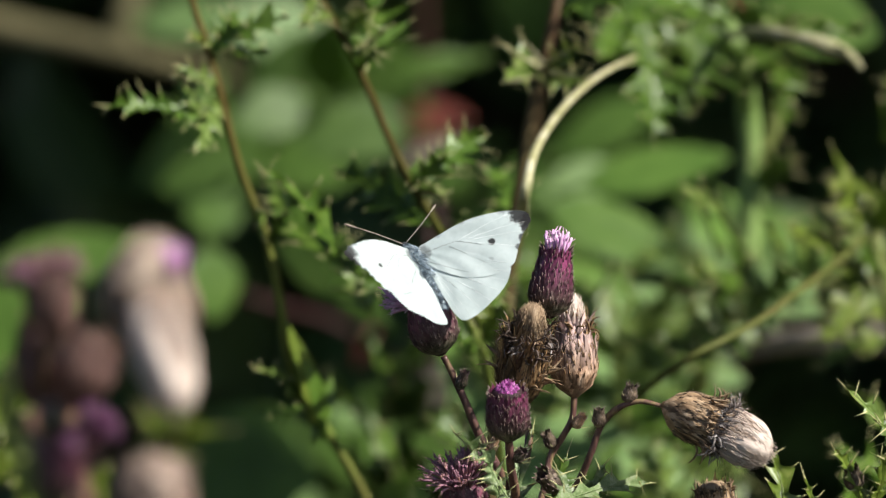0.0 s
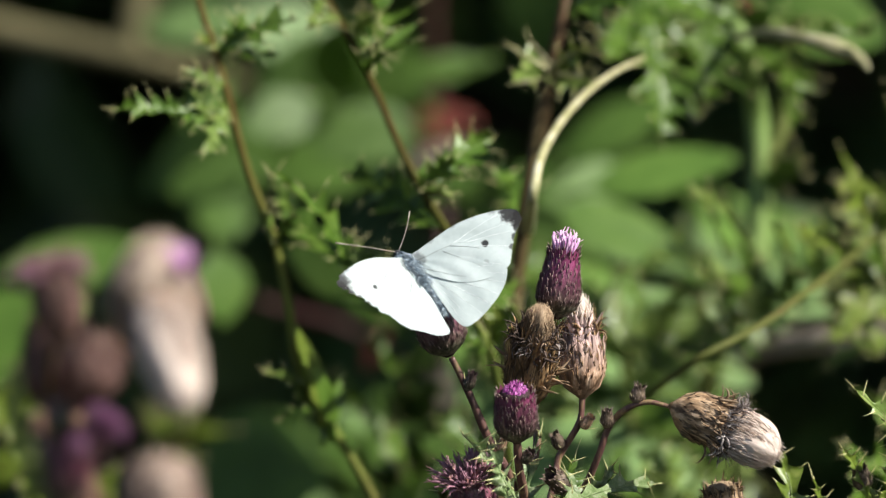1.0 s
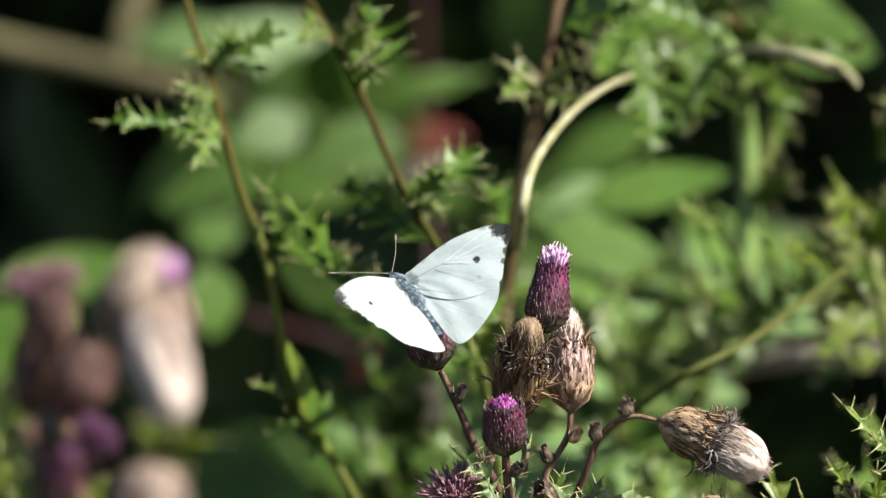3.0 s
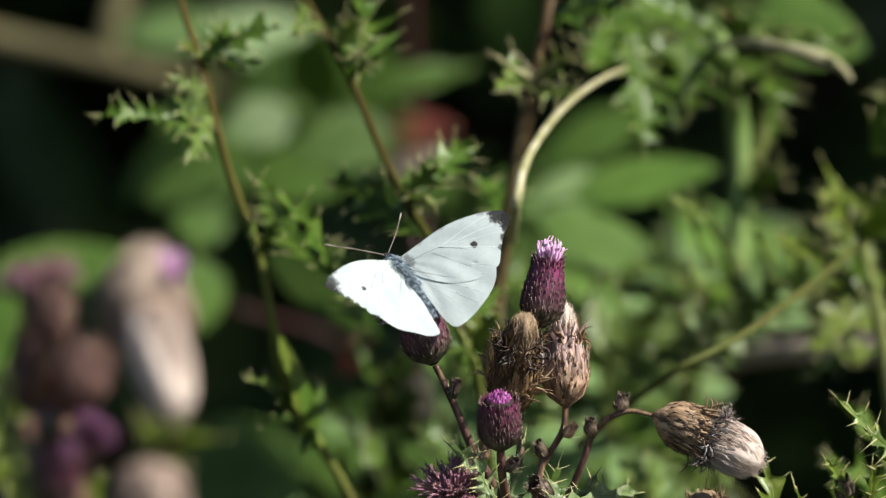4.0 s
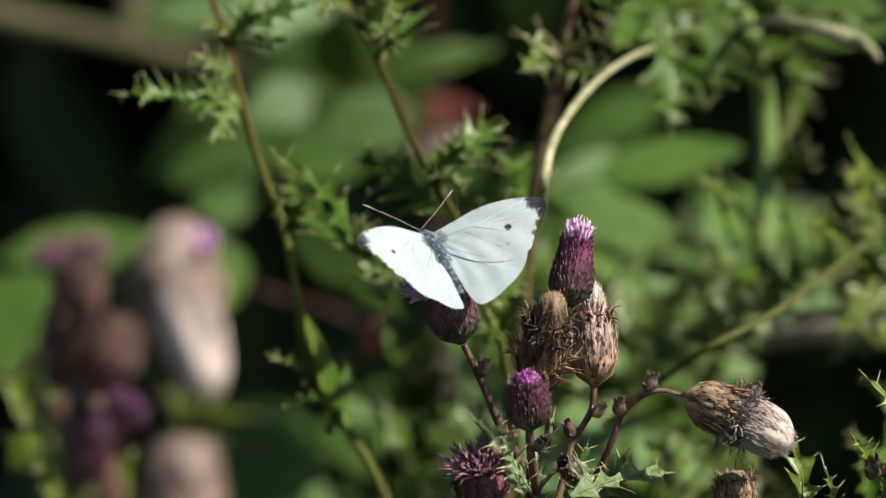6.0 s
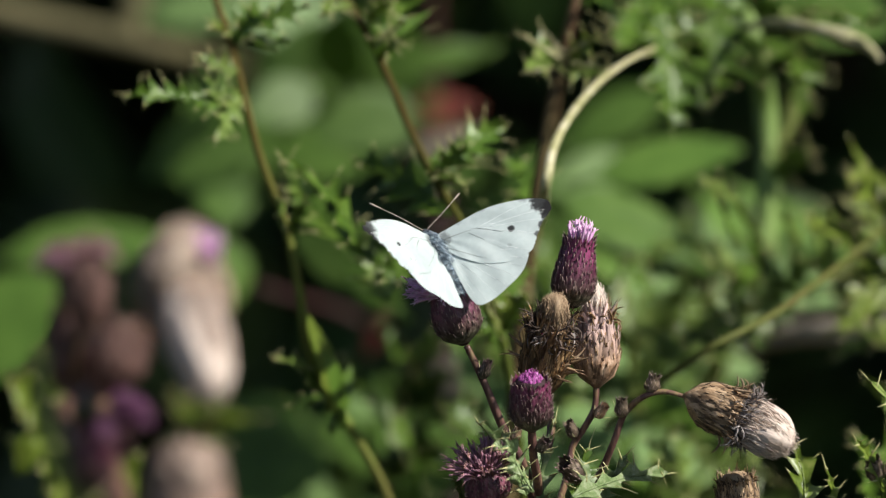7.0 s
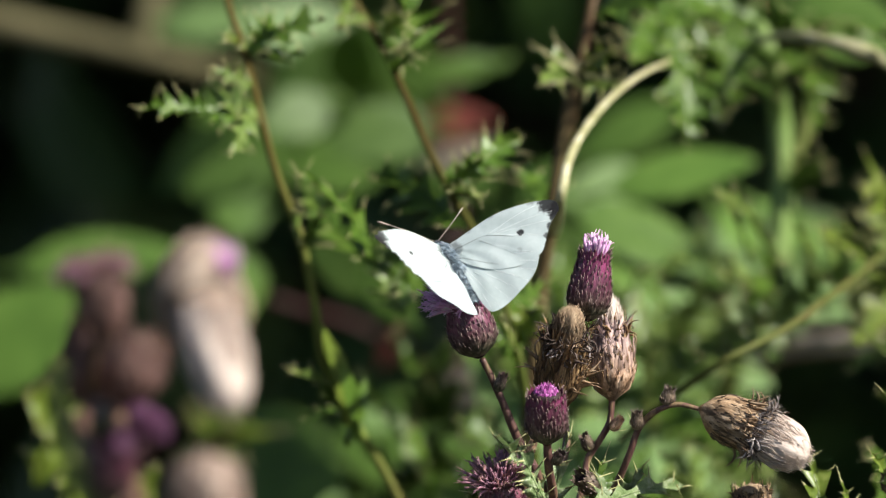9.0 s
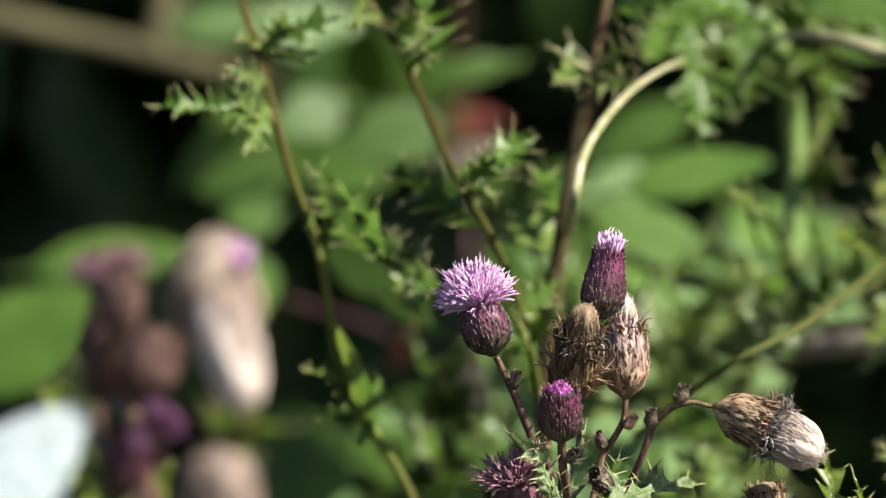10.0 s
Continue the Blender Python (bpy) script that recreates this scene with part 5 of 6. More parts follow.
# leaves wanted brighter take a green with sunlight already in it
for i, (c, tip, L, W, face, mm) in enumerate([
        ((-0.0013, 0.4500, 0.7825), (-0.0083, 0.4500, 0.7796), 0.014, 0.007, (0.15, -0.80, 0.50), M_BRAMBLE_GREY),
        ((-0.0324, 0.3600, 0.7682), (-0.0437, 0.3600, 0.7750), 0.026, 0.013, (-0.30, -0.90, 0.25), M_BRAMBLE),
        ((-0.0225, 0.3200, 0.7700), (-0.0306, 0.3200, 0.7782), 0.023, 0.010, (-0.30, -0.90, 0.25), M_BRAMBLE),
        ((-0.0424, 0.7200, 0.7524), (-0.0616, 0.7200, 0.7471), 0.040, 0.026, (-0.30, -0.90, 0.25), M_BRAMBLE),
        ((-0.0217, 0.7400, 0.7514), (-0.0357, 0.7400, 0.7638), 0.037, 0.023, (-0.30, -0.90, 0.25), M_BRAMBLE),
        ((-0.0387, 0.7000, 0.7290), (-0.0577, 0.7000, 0.7251), 0.039, 0.020, (-0.30, -0.90, 0.25), M_BRAMBLE),
        ((0.0010, 0.7000, 0.7274), (-0.0128, 0.7000, 0.7212), 0.030, 0.019, (-0.30, -0.90, 0.25), M_BRAMBLE),
        ((-0.0577, 0.6600, 0.6340), (-0.0783, 0.6600, 0.6367), 0.044, 0.028, (0.15, -0.80, 0.50), M_BRAMBLE_LIGHT),
        ((-0.0576, 0.7000, 0.6393), (-0.0750, 0.7000, 0.6425), 0.038, 0.022, (-0.20, -0.90, 0.30), M_BRAMBLE),
        ((-0.0642, 0.6800, 0.7364), (-0.0762, 0.6800, 0.7276), 0.030, 0.019, (-0.30, -0.90, 0.25), M_BRAMBLE),
        ((0.0090, 0.6200, 0.7230), (-0.0010, 0.6200, 0.7144), 0.026, 0.015, (-0.30, -0.90, 0.25), M_BRAMBLE),
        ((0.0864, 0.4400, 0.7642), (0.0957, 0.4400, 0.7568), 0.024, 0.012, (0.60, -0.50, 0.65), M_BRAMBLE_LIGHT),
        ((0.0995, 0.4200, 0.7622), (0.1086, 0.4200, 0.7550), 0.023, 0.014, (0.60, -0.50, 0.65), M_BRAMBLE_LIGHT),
        ((0.0812, 0.4200, 0.7463), (0.0904, 0.4200, 0.7389), 0.024, 0.014, (0.60, -0.50, 0.65), M_BRAMBLE_SUNNY),
        ((0.0660, 0.3800, 0.7426), (0.0750, 0.3800, 0.7355), 0.023, 0.013, (0.60, -0.50, 0.65), M_BRAMBLE_SUNNY),
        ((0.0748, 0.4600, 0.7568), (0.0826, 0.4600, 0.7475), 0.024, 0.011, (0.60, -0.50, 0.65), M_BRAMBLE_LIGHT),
        ((0.0521, 0.3700, 0.7417), (0.0611, 0.3700, 0.7346), 0.023, 0.015, (0.60, -0.50, 0.65), M_BRAMBLE_SUNNY),
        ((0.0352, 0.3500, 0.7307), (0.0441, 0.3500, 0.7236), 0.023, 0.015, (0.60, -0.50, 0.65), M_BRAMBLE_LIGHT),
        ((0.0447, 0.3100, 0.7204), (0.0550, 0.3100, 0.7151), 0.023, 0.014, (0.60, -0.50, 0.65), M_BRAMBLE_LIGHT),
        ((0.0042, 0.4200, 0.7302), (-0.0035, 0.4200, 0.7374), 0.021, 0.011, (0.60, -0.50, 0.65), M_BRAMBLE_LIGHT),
        ((-0.0340, 0.6400, 0.7716), (-0.0331, 0.6220, 0.7872), 0.048, 0.018, (-0.05, -0.90, 0.35), M_BRAMBLE_LIGHT),
        ((-0.0254, 0.6200, 0.7528), (-0.0421, 0.6157, 0.7507), 0.035, 0.021, (-0.20, -0.90, 0.30), M_BRAMBLE),
        ((-0.0502, 0.6000, 0.7634), (-0.0609, 0.5932, 0.7601), 0.026, 0.016, (-0.20, -0.90, 0.30), M_BRAMBLE),
        ((-0.0697, 0.6200, 0.7390), (-0.0840, 0.6200, 0.7372), 0.029, 0.018, (-0.25, -0.90, 0.30), M_BRAMBLE),
        ((-0.0668, 0.6000, 0.7337), (-0.0759, 0.5987, 0.7331), 0.018, 0.015, (0.15, -0.80, 0.50), M_BRAMBLE),
        ((-0.0843, 0.8600, 0.7430), (-0.1007, 0.8600, 0.7411), 0.033, 0.014, (-0.25, -0.90, 0.30), M_BRAMBLE_SUNNY),
        ((-0.0534, 0.8800, 0.7361), (-0.0772, 0.8725, 0.7430), 0.052, 0.021, (0.15, -0.80, 0.50), M_BRAMBLE_SUNNY),
        ((0.0273, 0.9200, 0.7367), (0.0303, 0.9200, 0.7157), 0.042, 0.022, (-0.25, -0.90, 0.30), M_BRAMBLE),
        ((-0.0031, 0.6000, 0.7771), (-0.0155, 0.5962, 0.7752), 0.026, 0.008, (-0.20, -0.90, 0.30), M_BRAMBLE),
        ((0.0493, 0.7000, 0.7390), (0.0321, 0.7000, 0.7302), 0.039, 0.015, (-0.25, -0.90, 0.30), M_BRAMBLE),
        ((0.0394, 0.5600, 0.7507), (0.0262, 0.5525, 0.7472), 0.031, 0.013, (0.15, -0.80, 0.50), M_BRAMBLE),
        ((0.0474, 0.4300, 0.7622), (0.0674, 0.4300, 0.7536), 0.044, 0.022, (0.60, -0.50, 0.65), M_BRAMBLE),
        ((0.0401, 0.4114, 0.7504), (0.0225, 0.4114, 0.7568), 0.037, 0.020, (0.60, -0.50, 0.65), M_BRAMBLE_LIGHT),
        ((0.0573, 0.3943, 0.7464), (0.0726, 0.3943, 0.7398), 0.033, 0.022, (0.60, -0.50, 0.65), M_BRAMBLE_SUNNY),
        ((0.0761, 0.4700, 0.7451), (0.0862, 0.4700, 0.7330), 0.031, 0.019, (0.60, -0.50, 0.65), M_BRAMBLE_SUNNY),
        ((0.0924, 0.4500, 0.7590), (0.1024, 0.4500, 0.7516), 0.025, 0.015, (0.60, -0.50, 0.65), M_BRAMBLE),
        ((0.0900, 0.4114, 0.7506), (0.1038, 0.4114, 0.7460), 0.029, 0.017, (0.60, -0.50, 0.65), M_BRAMBLE_SUNNY),
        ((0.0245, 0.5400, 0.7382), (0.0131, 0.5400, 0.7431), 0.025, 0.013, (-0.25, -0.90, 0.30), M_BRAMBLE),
        ((0.0142, 0.4300, 0.7562), (0.0095, 0.4300, 0.7602), 0.012, 0.010, (0.60, -0.50, 0.65), M_BRAMBLE_SUNNY),
        ((0.0264, 0.3686, 0.7403), (0.0378, 0.3686, 0.7306), 0.030, 0.021, (0.60, -0.50, 0.65), M_BRAMBLE_SUNNY),
        ((0.0487, 0.3549, 0.7374), (0.0614, 0.3549, 0.7303), 0.029, 0.019, (0.60, -0.50, 0.65), M_BRAMBLE_SUNNY),
        ((0.0390, 0.3206, 0.7300), (0.0530, 0.3206, 0.7244), 0.030, 0.021, (0.60, -0.50, 0.65), M_BRAMBLE_SUNNY),
        ((0.0548, 0.3034, 0.7266), (0.0672, 0.3034, 0.7197), 0.028, 0.019, (0.60, -0.50, 0.65), M_BRAMBLE_SUNNY),
        ((0.0239, 0.3017, 0.7261), (0.0107, 0.3017, 0.7304), 0.028, 0.019, (0.60, -0.50, 0.65), M_BRAMBLE_SUNNY),
        ((0.0074, 0.3429, 0.7346), (-0.0009, 0.3429, 0.7477), 0.031, 0.016, (0.60, -0.50, 0.65), M_BRAMBLE_SUNNY),
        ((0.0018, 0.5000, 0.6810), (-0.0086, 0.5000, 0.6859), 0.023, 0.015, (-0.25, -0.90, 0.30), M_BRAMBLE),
        ((0.0701, 0.3651, 0.7397), (0.0806, 0.3651, 0.7360), 0.022, 0.014, (0.60, -0.50, 0.65), M_BRAMBLE_SUNNY),
        ((0.0809, 0.6000, 0.6695), (0.0927, 0.6000, 0.6627), 0.027, 0.013, (-0.25, -0.90, 0.30), M_BRAMBLE),
        ((-0.0239, 0.5200, 0.6811), (-0.0377, 0.5200, 0.6860), 0.029, 0.020, (-0.25, -0.90, 0.30), M_BRAMBLE),
        ((-0.0126, 0.5400, 0.6856), (-0.0240, 0.5400, 0.6931), 0.027, 0.017, (-0.25, -0.90, 0.30), M_BRAMBLE),
        ((-0.0094, 0.5000, 0.6760), (-0.0238, 0.5000, 0.6776), 0.029, 0.016, (-0.25, -0.90, 0.30), M_BRAMBLE),
        ((-0.0265, 0.4000, 0.7181), (-0.0311, 0.3963, 0.7213), 0.013, 0.006, (0.15, -0.80, 0.50), M_BRAMBLE_SUNNY),
        ((-0.0165, 0.4000, 0.7134), (-0.0204, 0.3950, 0.7177), 0.015, 0.005, (0.15, -0.80, 0.50), M_BRAMBLE_SUNNY),
        ((0.0039, 0.4800, 0.7122), (0.0081, 0.4730, 0.7183), 0.020, 0.007, (0.15, -0.80, 0.50), M_BRAMBLE_GREY),
        ((-0.0234, 0.5800, 0.6958), (-0.0275, 0.5800, 0.6856), 0.012, 0.005, (-0.25, -0.90, 0.30), M_BRAMBLE_RED),
        ((-0.0012, 0.6200, 0.7580), (-0.0082, 0.6200, 0.7580), 0.014, 0.006, (-0.05, -0.90, 0.35), M_BRAMBLE_RED),
        ((-0.0465, 0.6600, 0.7552), (-0.0511, 0.6587, 0.7545), 0.010, 0.008, (0.15, -0.80, 0.50), M_BRAMBLE_GREY),
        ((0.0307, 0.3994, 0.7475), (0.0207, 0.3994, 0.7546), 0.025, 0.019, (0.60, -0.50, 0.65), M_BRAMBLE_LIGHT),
        ((0.0621, 0.3514, 0.7367), (0.0502, 0.3514, 0.7438), 0.028, 0.019, (0.60, -0.50, 0.65), M_BRAMBLE_SUNNY),
        ((0.0155, 0.3309, 0.7321), (0.0066, 0.3309, 0.7374), 0.021, 0.018, (0.60, -0.50, 0.65), M_BRAMBLE_SUNNY),
        ((0.0388, 0.3823, 0.7435), (0.0493, 0.3823, 0.7363), 0.026, 0.019, (0.60, -0.50, 0.65), M_BRAMBLE_SUNNY),
        ((0.0213, 0.5500, 0.7527), (0.0132, 0.5500, 0.7460), 0.021, 0.011, (-0.25, -0.90, 0.30), M_BRAMBLE),
        ((0.0580, 0.4642, 0.7731), (0.0807, 0.4651, 0.7777), 0.044, 0.017, (0.40, -0.50, 0.80), M_BRAMBLE),
        ((0.0527, 0.5378, 0.7350), (0.0764, 0.5165, 0.7305), 0.060, 0.024, (0.55, -0.35, 0.90), M_BRAMBLE),
        ((-0.0048, 0.5880, 0.7786), (0.0125, 0.5884, 0.7806), 0.032, 0.009, (0.35, -0.25, 1.00), M_BRAMBLE),
        ((-0.1075, 0.5765, 0.7243), (-0.0878, 0.5768, 0.7259), 0.052, 0.020, (0.45, -0.5, 0.75), M_BRAMBLE),
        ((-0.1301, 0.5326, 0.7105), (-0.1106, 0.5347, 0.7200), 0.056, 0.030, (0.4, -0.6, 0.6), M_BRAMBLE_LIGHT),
        ((-0.0656, 0.5165, 0.7305), (-0.0648, 0.5144, 0.7211), 0.022, 0.019, (0.55, -0.65, 0.60), M_BRAMBLE),
        ((-0.0573, 0.5249, 0.6741), (-0.0359, 0.5048, 0.6756), 0.060, 0.036, (-0.3, -0.85, 0.30), M_BRAMBLE),
        ((0.0450, 0.5522, 0.7061), (0.0548, 0.5508, 0.6997), 0.034, 0.024, (0.55, -0.65, 0.60), M_BRAMBLE),
        ((0.0569, 0.5741, 0.7130), (0.0727, 0.5538, 0.7141), 0.040, 0.020, (0.55, -0.45, 0.80), M_BRAMBLE),
        ((0.0331, 0.5758, 0.7211), (0.0355, 0.5778, 0.7307), 0.030, 0.022, (0.55, -0.65, 0.60), M_BRAMBLE),
        ((-0.0046, 0.5632, 0.7580), (0.0026, 0.5635, 0.7596), 0.016, 0.010, (0.45, -0.55, 0.80), M_BRAMBLE_GREY),
        ((0.0010, 0.5491, 0.6918), (0.0075, 0.5501, 0.6966), 0.020, 0.014, (0.55, -0.55, 0.70), M_BRAMBLE_GREY),
        ((0.0646, 0.5464, 0.6790), (0.0760, 0.5474, 0.6838), 0.034, 0.026, (0.55, -0.55, 0.70), M_BRAMBLE),
        ((-0.0042, 0.7419, 0.7333), (0.0063, 0.7424, 0.7354), 0.022, 0.013, (0.45, -0.55, 0.80), M_BRAMBLE_RED),
        ((0.0799, 0.5920, 0.7975), (0.0832, 0.5912, 0.7934), 0.018, 0.012, (0.45, -0.55, 0.80), M_BRAMBLE_RED),
        ((0.1024, 0.4336, 0.8217), (0.1147, 0.4328, 0.8179), 0.034, 0.020, (-0.2, -0.9, 0.35), M_BRAMBLE),
        ((0.0158, 0.5717, 0.7018), (0.0191, 0.5683, 0.6857), 0.030, 0.022, (0.55, -0.65, 0.60), M_BRAMBLE),
        ((0.0369, 0.5477, 0.6854), (0.0483, 0.5467, 0.6806), 0.034, 0.024, (0.55, -0.65, 0.60), M_BRAMBLE),
        ((0.0110, 0.6152, 0.7143), (0.0194, 0.6177, 0.7257), 0.030, 0.020, (0.55, -0.65, 0.60), M_BRAMBLE),
        ((0.0695, 0.6093, 0.6865), (0.0812, 0.6086, 0.6832), 0.030, 0.022, (0.45, -0.65, 0.60), M_BRAMBLE),]):
    broad_leaf(bramble, c, Vector(tip) - Vector(c), L, W, face, mm, 300 + i, 0.12, 0.12)

# the brambles' looser foliage, in the spreads that catch the sun: across, up, depth and number
def bramble_spread(lo, hi, n, seed, size=(0.028, 0.046), material=M_BRAMBLE):
    r = random.Random(seed)
    for k in range(n):
        c = Vector([r.uniform(lo[q], hi[q]) for q in range(3)])
        a = r.uniform(0, 2 * math.pi)
        L = r.uniform(*size)
        way = Vector((math.cos(a), r.uniform(-0.4, 0.4), 0.6 * math.sin(a)))
        face = Vector((0.55 + r.uniform(-0.4, 0.3), -0.5 + r.uniform(-0.3, 0.3), 0.7 + r.uniform(-0.3, 0.3)))
        broad_leaf(bramble, c, way, L, L * r.uniform(0.45, 0.75), face, material, seed * 100 + k, r.uniform(0.1, 0.35), r.uniform(0.05, 0.3))


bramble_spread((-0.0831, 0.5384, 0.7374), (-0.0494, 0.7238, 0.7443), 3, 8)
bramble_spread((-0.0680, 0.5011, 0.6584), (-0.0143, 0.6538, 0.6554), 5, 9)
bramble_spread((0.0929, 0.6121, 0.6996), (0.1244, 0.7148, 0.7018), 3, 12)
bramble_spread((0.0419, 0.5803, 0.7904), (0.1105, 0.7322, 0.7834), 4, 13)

# fallen branches
branch = thing("branch", (-0.2153, 0.8489, 0.7553), "bare grey-brown branch resting in the hedge", "branch")
stem(branch, [(-0.2137, 0.8295, 0.7606), (-0.1595, 0.8275, 0.7509), (-0.1253, 0.8260, 0.7438), (-0.1000, 0.8248, 0.7385), (-0.0740, 0.8628, 0.7248), (-0.0532, 0.9204, 0.7072)], 0.0056, 0.0022, M_BARK, "limb")
stem(branch, [(-0.1045, 0.8250, 0.7394), (-0.1014, 0.8273, 0.7500), (-0.0971, 0.8504, 0.7624), (-0.0945, 0.8853, 0.7823)], 0.0045, 0.0035, M_BARK, "twig")
branch = thing("branch", (0.1403, 0.4064, 0.7387), "thin grey twig lying among brambles", "branch")
stem(branch, [(0.1537, 0.3778, 0.7390), (0.1270, 0.3880, 0.7420), (0.1066, 0.4064, 0.7387), (0.0889, 0.4245, 0.7334), (0.0743, 0.4505, 0.7209), (0.0583, 0.4938, 0.6996)], 0.0036, 0.0026, M_TWIG, "twig")

# ---- the white butterfly ----
MM = 0.001


def wing_material(name, marks):
    """Chalky white scales, dusted dark where marks (x, y, radius in mm, strength) lie."""
    m = mat(name, [(0.51, 0.585, 0.58), (0.57, 0.645, 0.64), (0.63, 0.70, 0.695)], 160, 0.55, 0.12, thin=0.30, spread=0.0, spec=0.25)
    nt = m.node_tree
    nodes, link = nt.nodes, nt.links.new
    hsv = [n for n in nodes if n.bl_idname == "ShaderNodeHueSaturation"][0]
    tc = [n for n in nodes if n.bl_idname == "ShaderNodeTexCoord"][0]
    grit = nodes.new("ShaderNodeTexNoise")
    grit.inputs["Scale"].default_value, grit.inputs["Detail"].default_value = 1500, 3
    link(tc.outputs["Object"], grit.inputs["Vector"])
    colour = hsv.outputs["Color"]
    flat = nodes.new("ShaderNodeVectorMath")
    flat.operation = "MULTIPLY"
    link(tc.outputs["Object"], flat.inputs[0])
    flat.inputs[1].default_value = (1, 1, 0)
    for x, y, rad, strength in marks:
        d = nodes.new("ShaderNodeVectorMath")
        d.operation = "DISTANCE"
        link(flat.outputs["Vector"], d.inputs[0])
        d.inputs[1].default_value = (x * MM, y * MM, 0)
        j = nodes.new("ShaderNodeMath")
        j.operation = "MULTIPLY_ADD"
        link(grit.outputs["Fac"], j.inputs[0])
        j.inputs[1].default_value = rad * MM * 0.9
        link(d.outputs["Value"], j.inputs[2])
        mr = nodes.new("ShaderNodeMapRange")
        mr.inputs["From Min"].default_value, mr.inputs["From Max"].default_value = rad * MM * 1.25, rad * MM * 1.65
        mr.inputs["To Min"].default_value, mr.inputs["To Max"].default_value = strength, 0.0
        link(j.outputs[0], mr.inputs["Value"])
        mx = nodes.new("ShaderNodeMix")
        mx.data_type = "RGBA"
        link(mr.outputs["Result"], mx.inputs["Factor"])
        link(colour, mx.inputs["A"])
        mx.inputs["B"].default_value = (0.015, 0.014, 0.015, 1)
        colour = mx.outputs["Result"]
    bsdf = nodes["Principled BSDF"]
    link(colour, bsdf.inputs["Base Color"])
    link(colour, [n for n in nodes if n.bl_idname == "ShaderNodeBsdfTranslucent"][0].inputs["Color"])
    return m


M_VEIN = mat("wing veins", [(0.14, 0.145, 0.14), (0.26, 0.27, 0.26)], 500, 0.6, 0.0, spread=0.1)
M_VEIN_PALE = mat("pale wing veins", [(0.88, 0.92, 0.92), (0.95, 0.97, 0.97)], 500, 0.5, 0.0, spread=0.05)
M_FUR = mat("grey-blue body fur", [(0.06, 0.08, 0.10), (0.30, 0.38, 0.45), (0.78, 0.85, 0.88)], 900, 0.8, 0.4, spread=0.7)
M_BODY = mat("dark body", [(0.02, 0.02, 0.024), (0.06, 0.065, 0.07)], 900, 0.7, 0.5)
M_ABDOMEN = mat("pale abdomen", [(0.04, 0.045, 0.05), (0.12, 0.13, 0.14), (0.30, 0.32, 0.33)], 900, 0.7, 0.5, stretch=(1, 2.5, 1))
M_ANTENNA = mat("antenna", [(0.16, 0.14, 0.11), (0.45, 0.40, 0.33)], 1400, 0.5, 0.0)
M_EYE = mat("eye", [(0.02, 0.025, 0.02), (0.05, 0.05, 0.04)], 900, 0.2, 0.0)

# outlines in mm from the hinge: x away from the body, y forward
FORE = [(0, 5.2), (2.0, 5.7), (6.0, 6.0), (10.5, 6.3), (15.0, 6.0), (19.5, 5.1), (23.0, 3.9), (25.0, 2.6), (25.4, 1.0), (24.4, -0.6), (22.2, -2.3),
        (20.0, -4.5), (18.3, -6.7), (16.8, -8.2), (12.5, -8.4), (8.0, -7.2), (3.5, -3.8), (0, 1.2)]
HIND = [(0, 3.0), (3.0, 2.6), (8.0, 1.6), (13.0, -1.6), (16.2, -5.4), (16.2, -8.2), (14.8, -10.4), (12.6, -12.2), (9.6, -13.8), (6.2, -15.0), (3.2, -15.6),
        (1.2, -15.2), (0.3, -12.5), (0.0, -8.0), (-0.2, -3.0)]


def wing_blade(outline, side, z0, camber, vein_root, vein_ends, seed, ragged):
    """A thin cambered blade inside an outline, with raised veins."""
    r = random.Random(seed)
    out = []
    ring = [Vector((x, y)) for x, y in outline]
    n = len(ring)
    for i in range(n):
        a, b, c, d = ring[i - 1], ring[i], ring[(i + 1) % n], ring[(i + 2) % n]
        for k in range(4):
            t = k / 4
            p = 0.5 * (2 * b + (c - a) * t + (2 * a - 5 * b + 4 * c - d) * t * t + (3 * b - a - 3 * c + d) * t ** 3)
            out.append(p)
    root = Vector(vein_root)
    rim = []
    for p in out:
        far = max(0, (p - root).length - 14) / 10
        rim.append(p * (1 - ragged * min(1, far) * r.uniform(0, 1)))

    def lift(p):
        q = (p - root).length
        return z0 + camber * (q * 0.12 - q * q * 0.0048) + 0.16 * math.sin(q * 0.5 + math.atan2(p.y - root.y, p.x + 0.01) * 13) * min(1, q / 12)
    g = Geo()
    k, m = 9, len(rim)
    vs = []
    for j in range(k + 1):
        for p in rim:
            q = root + (p - root) * (j / k)
            vs.append((side * q.x * MM, q.y * MM, lift(q) * MM))
    fs = [(j * m + i, j * m + (i + 1) % m, (j + 1) * m + (i + 1) % m, (j + 1) * m + i) for j in range(k) for i in range(m)]
    th = 0.05 * MM
    g.add(vs, fs, 0)
    g.add([(x, y, z - th) for x, y, z in vs], [f[::-1] for f in fs], 0)
    last = k * m
    g.add([vs[last + i] for i in range(m)] + [(vs[last + i][0], vs[last + i][1], vs[last + i][2] - th) for i in range(m)],
          [(i, (i + 1) % m, m + (i + 1) % m, m + i) for i in range(m)], 0)
    veins = []
    for e, bow, start in vein_ends:
        e = Vector(e)
        s = Vector(start) if isinstance(start, tuple) else root + (e - root) * start
        nrm = Vector((-(e - s).y, (e - s).x))
        pts = []
        for i in range(9):
            u = i / 8
            q = s + (e - s) * u + nrm * bow * u * (1 - u)
            pts.append((side * q.x * MM, q.y * MM, (lift(q) + 0.02) * MM))
        v = Geo()
        v.tube(pts, [(0.05 - 0.03 * i / 8) * MM for i in range(9)], 4)
        veins.append(v)
    return g, veins


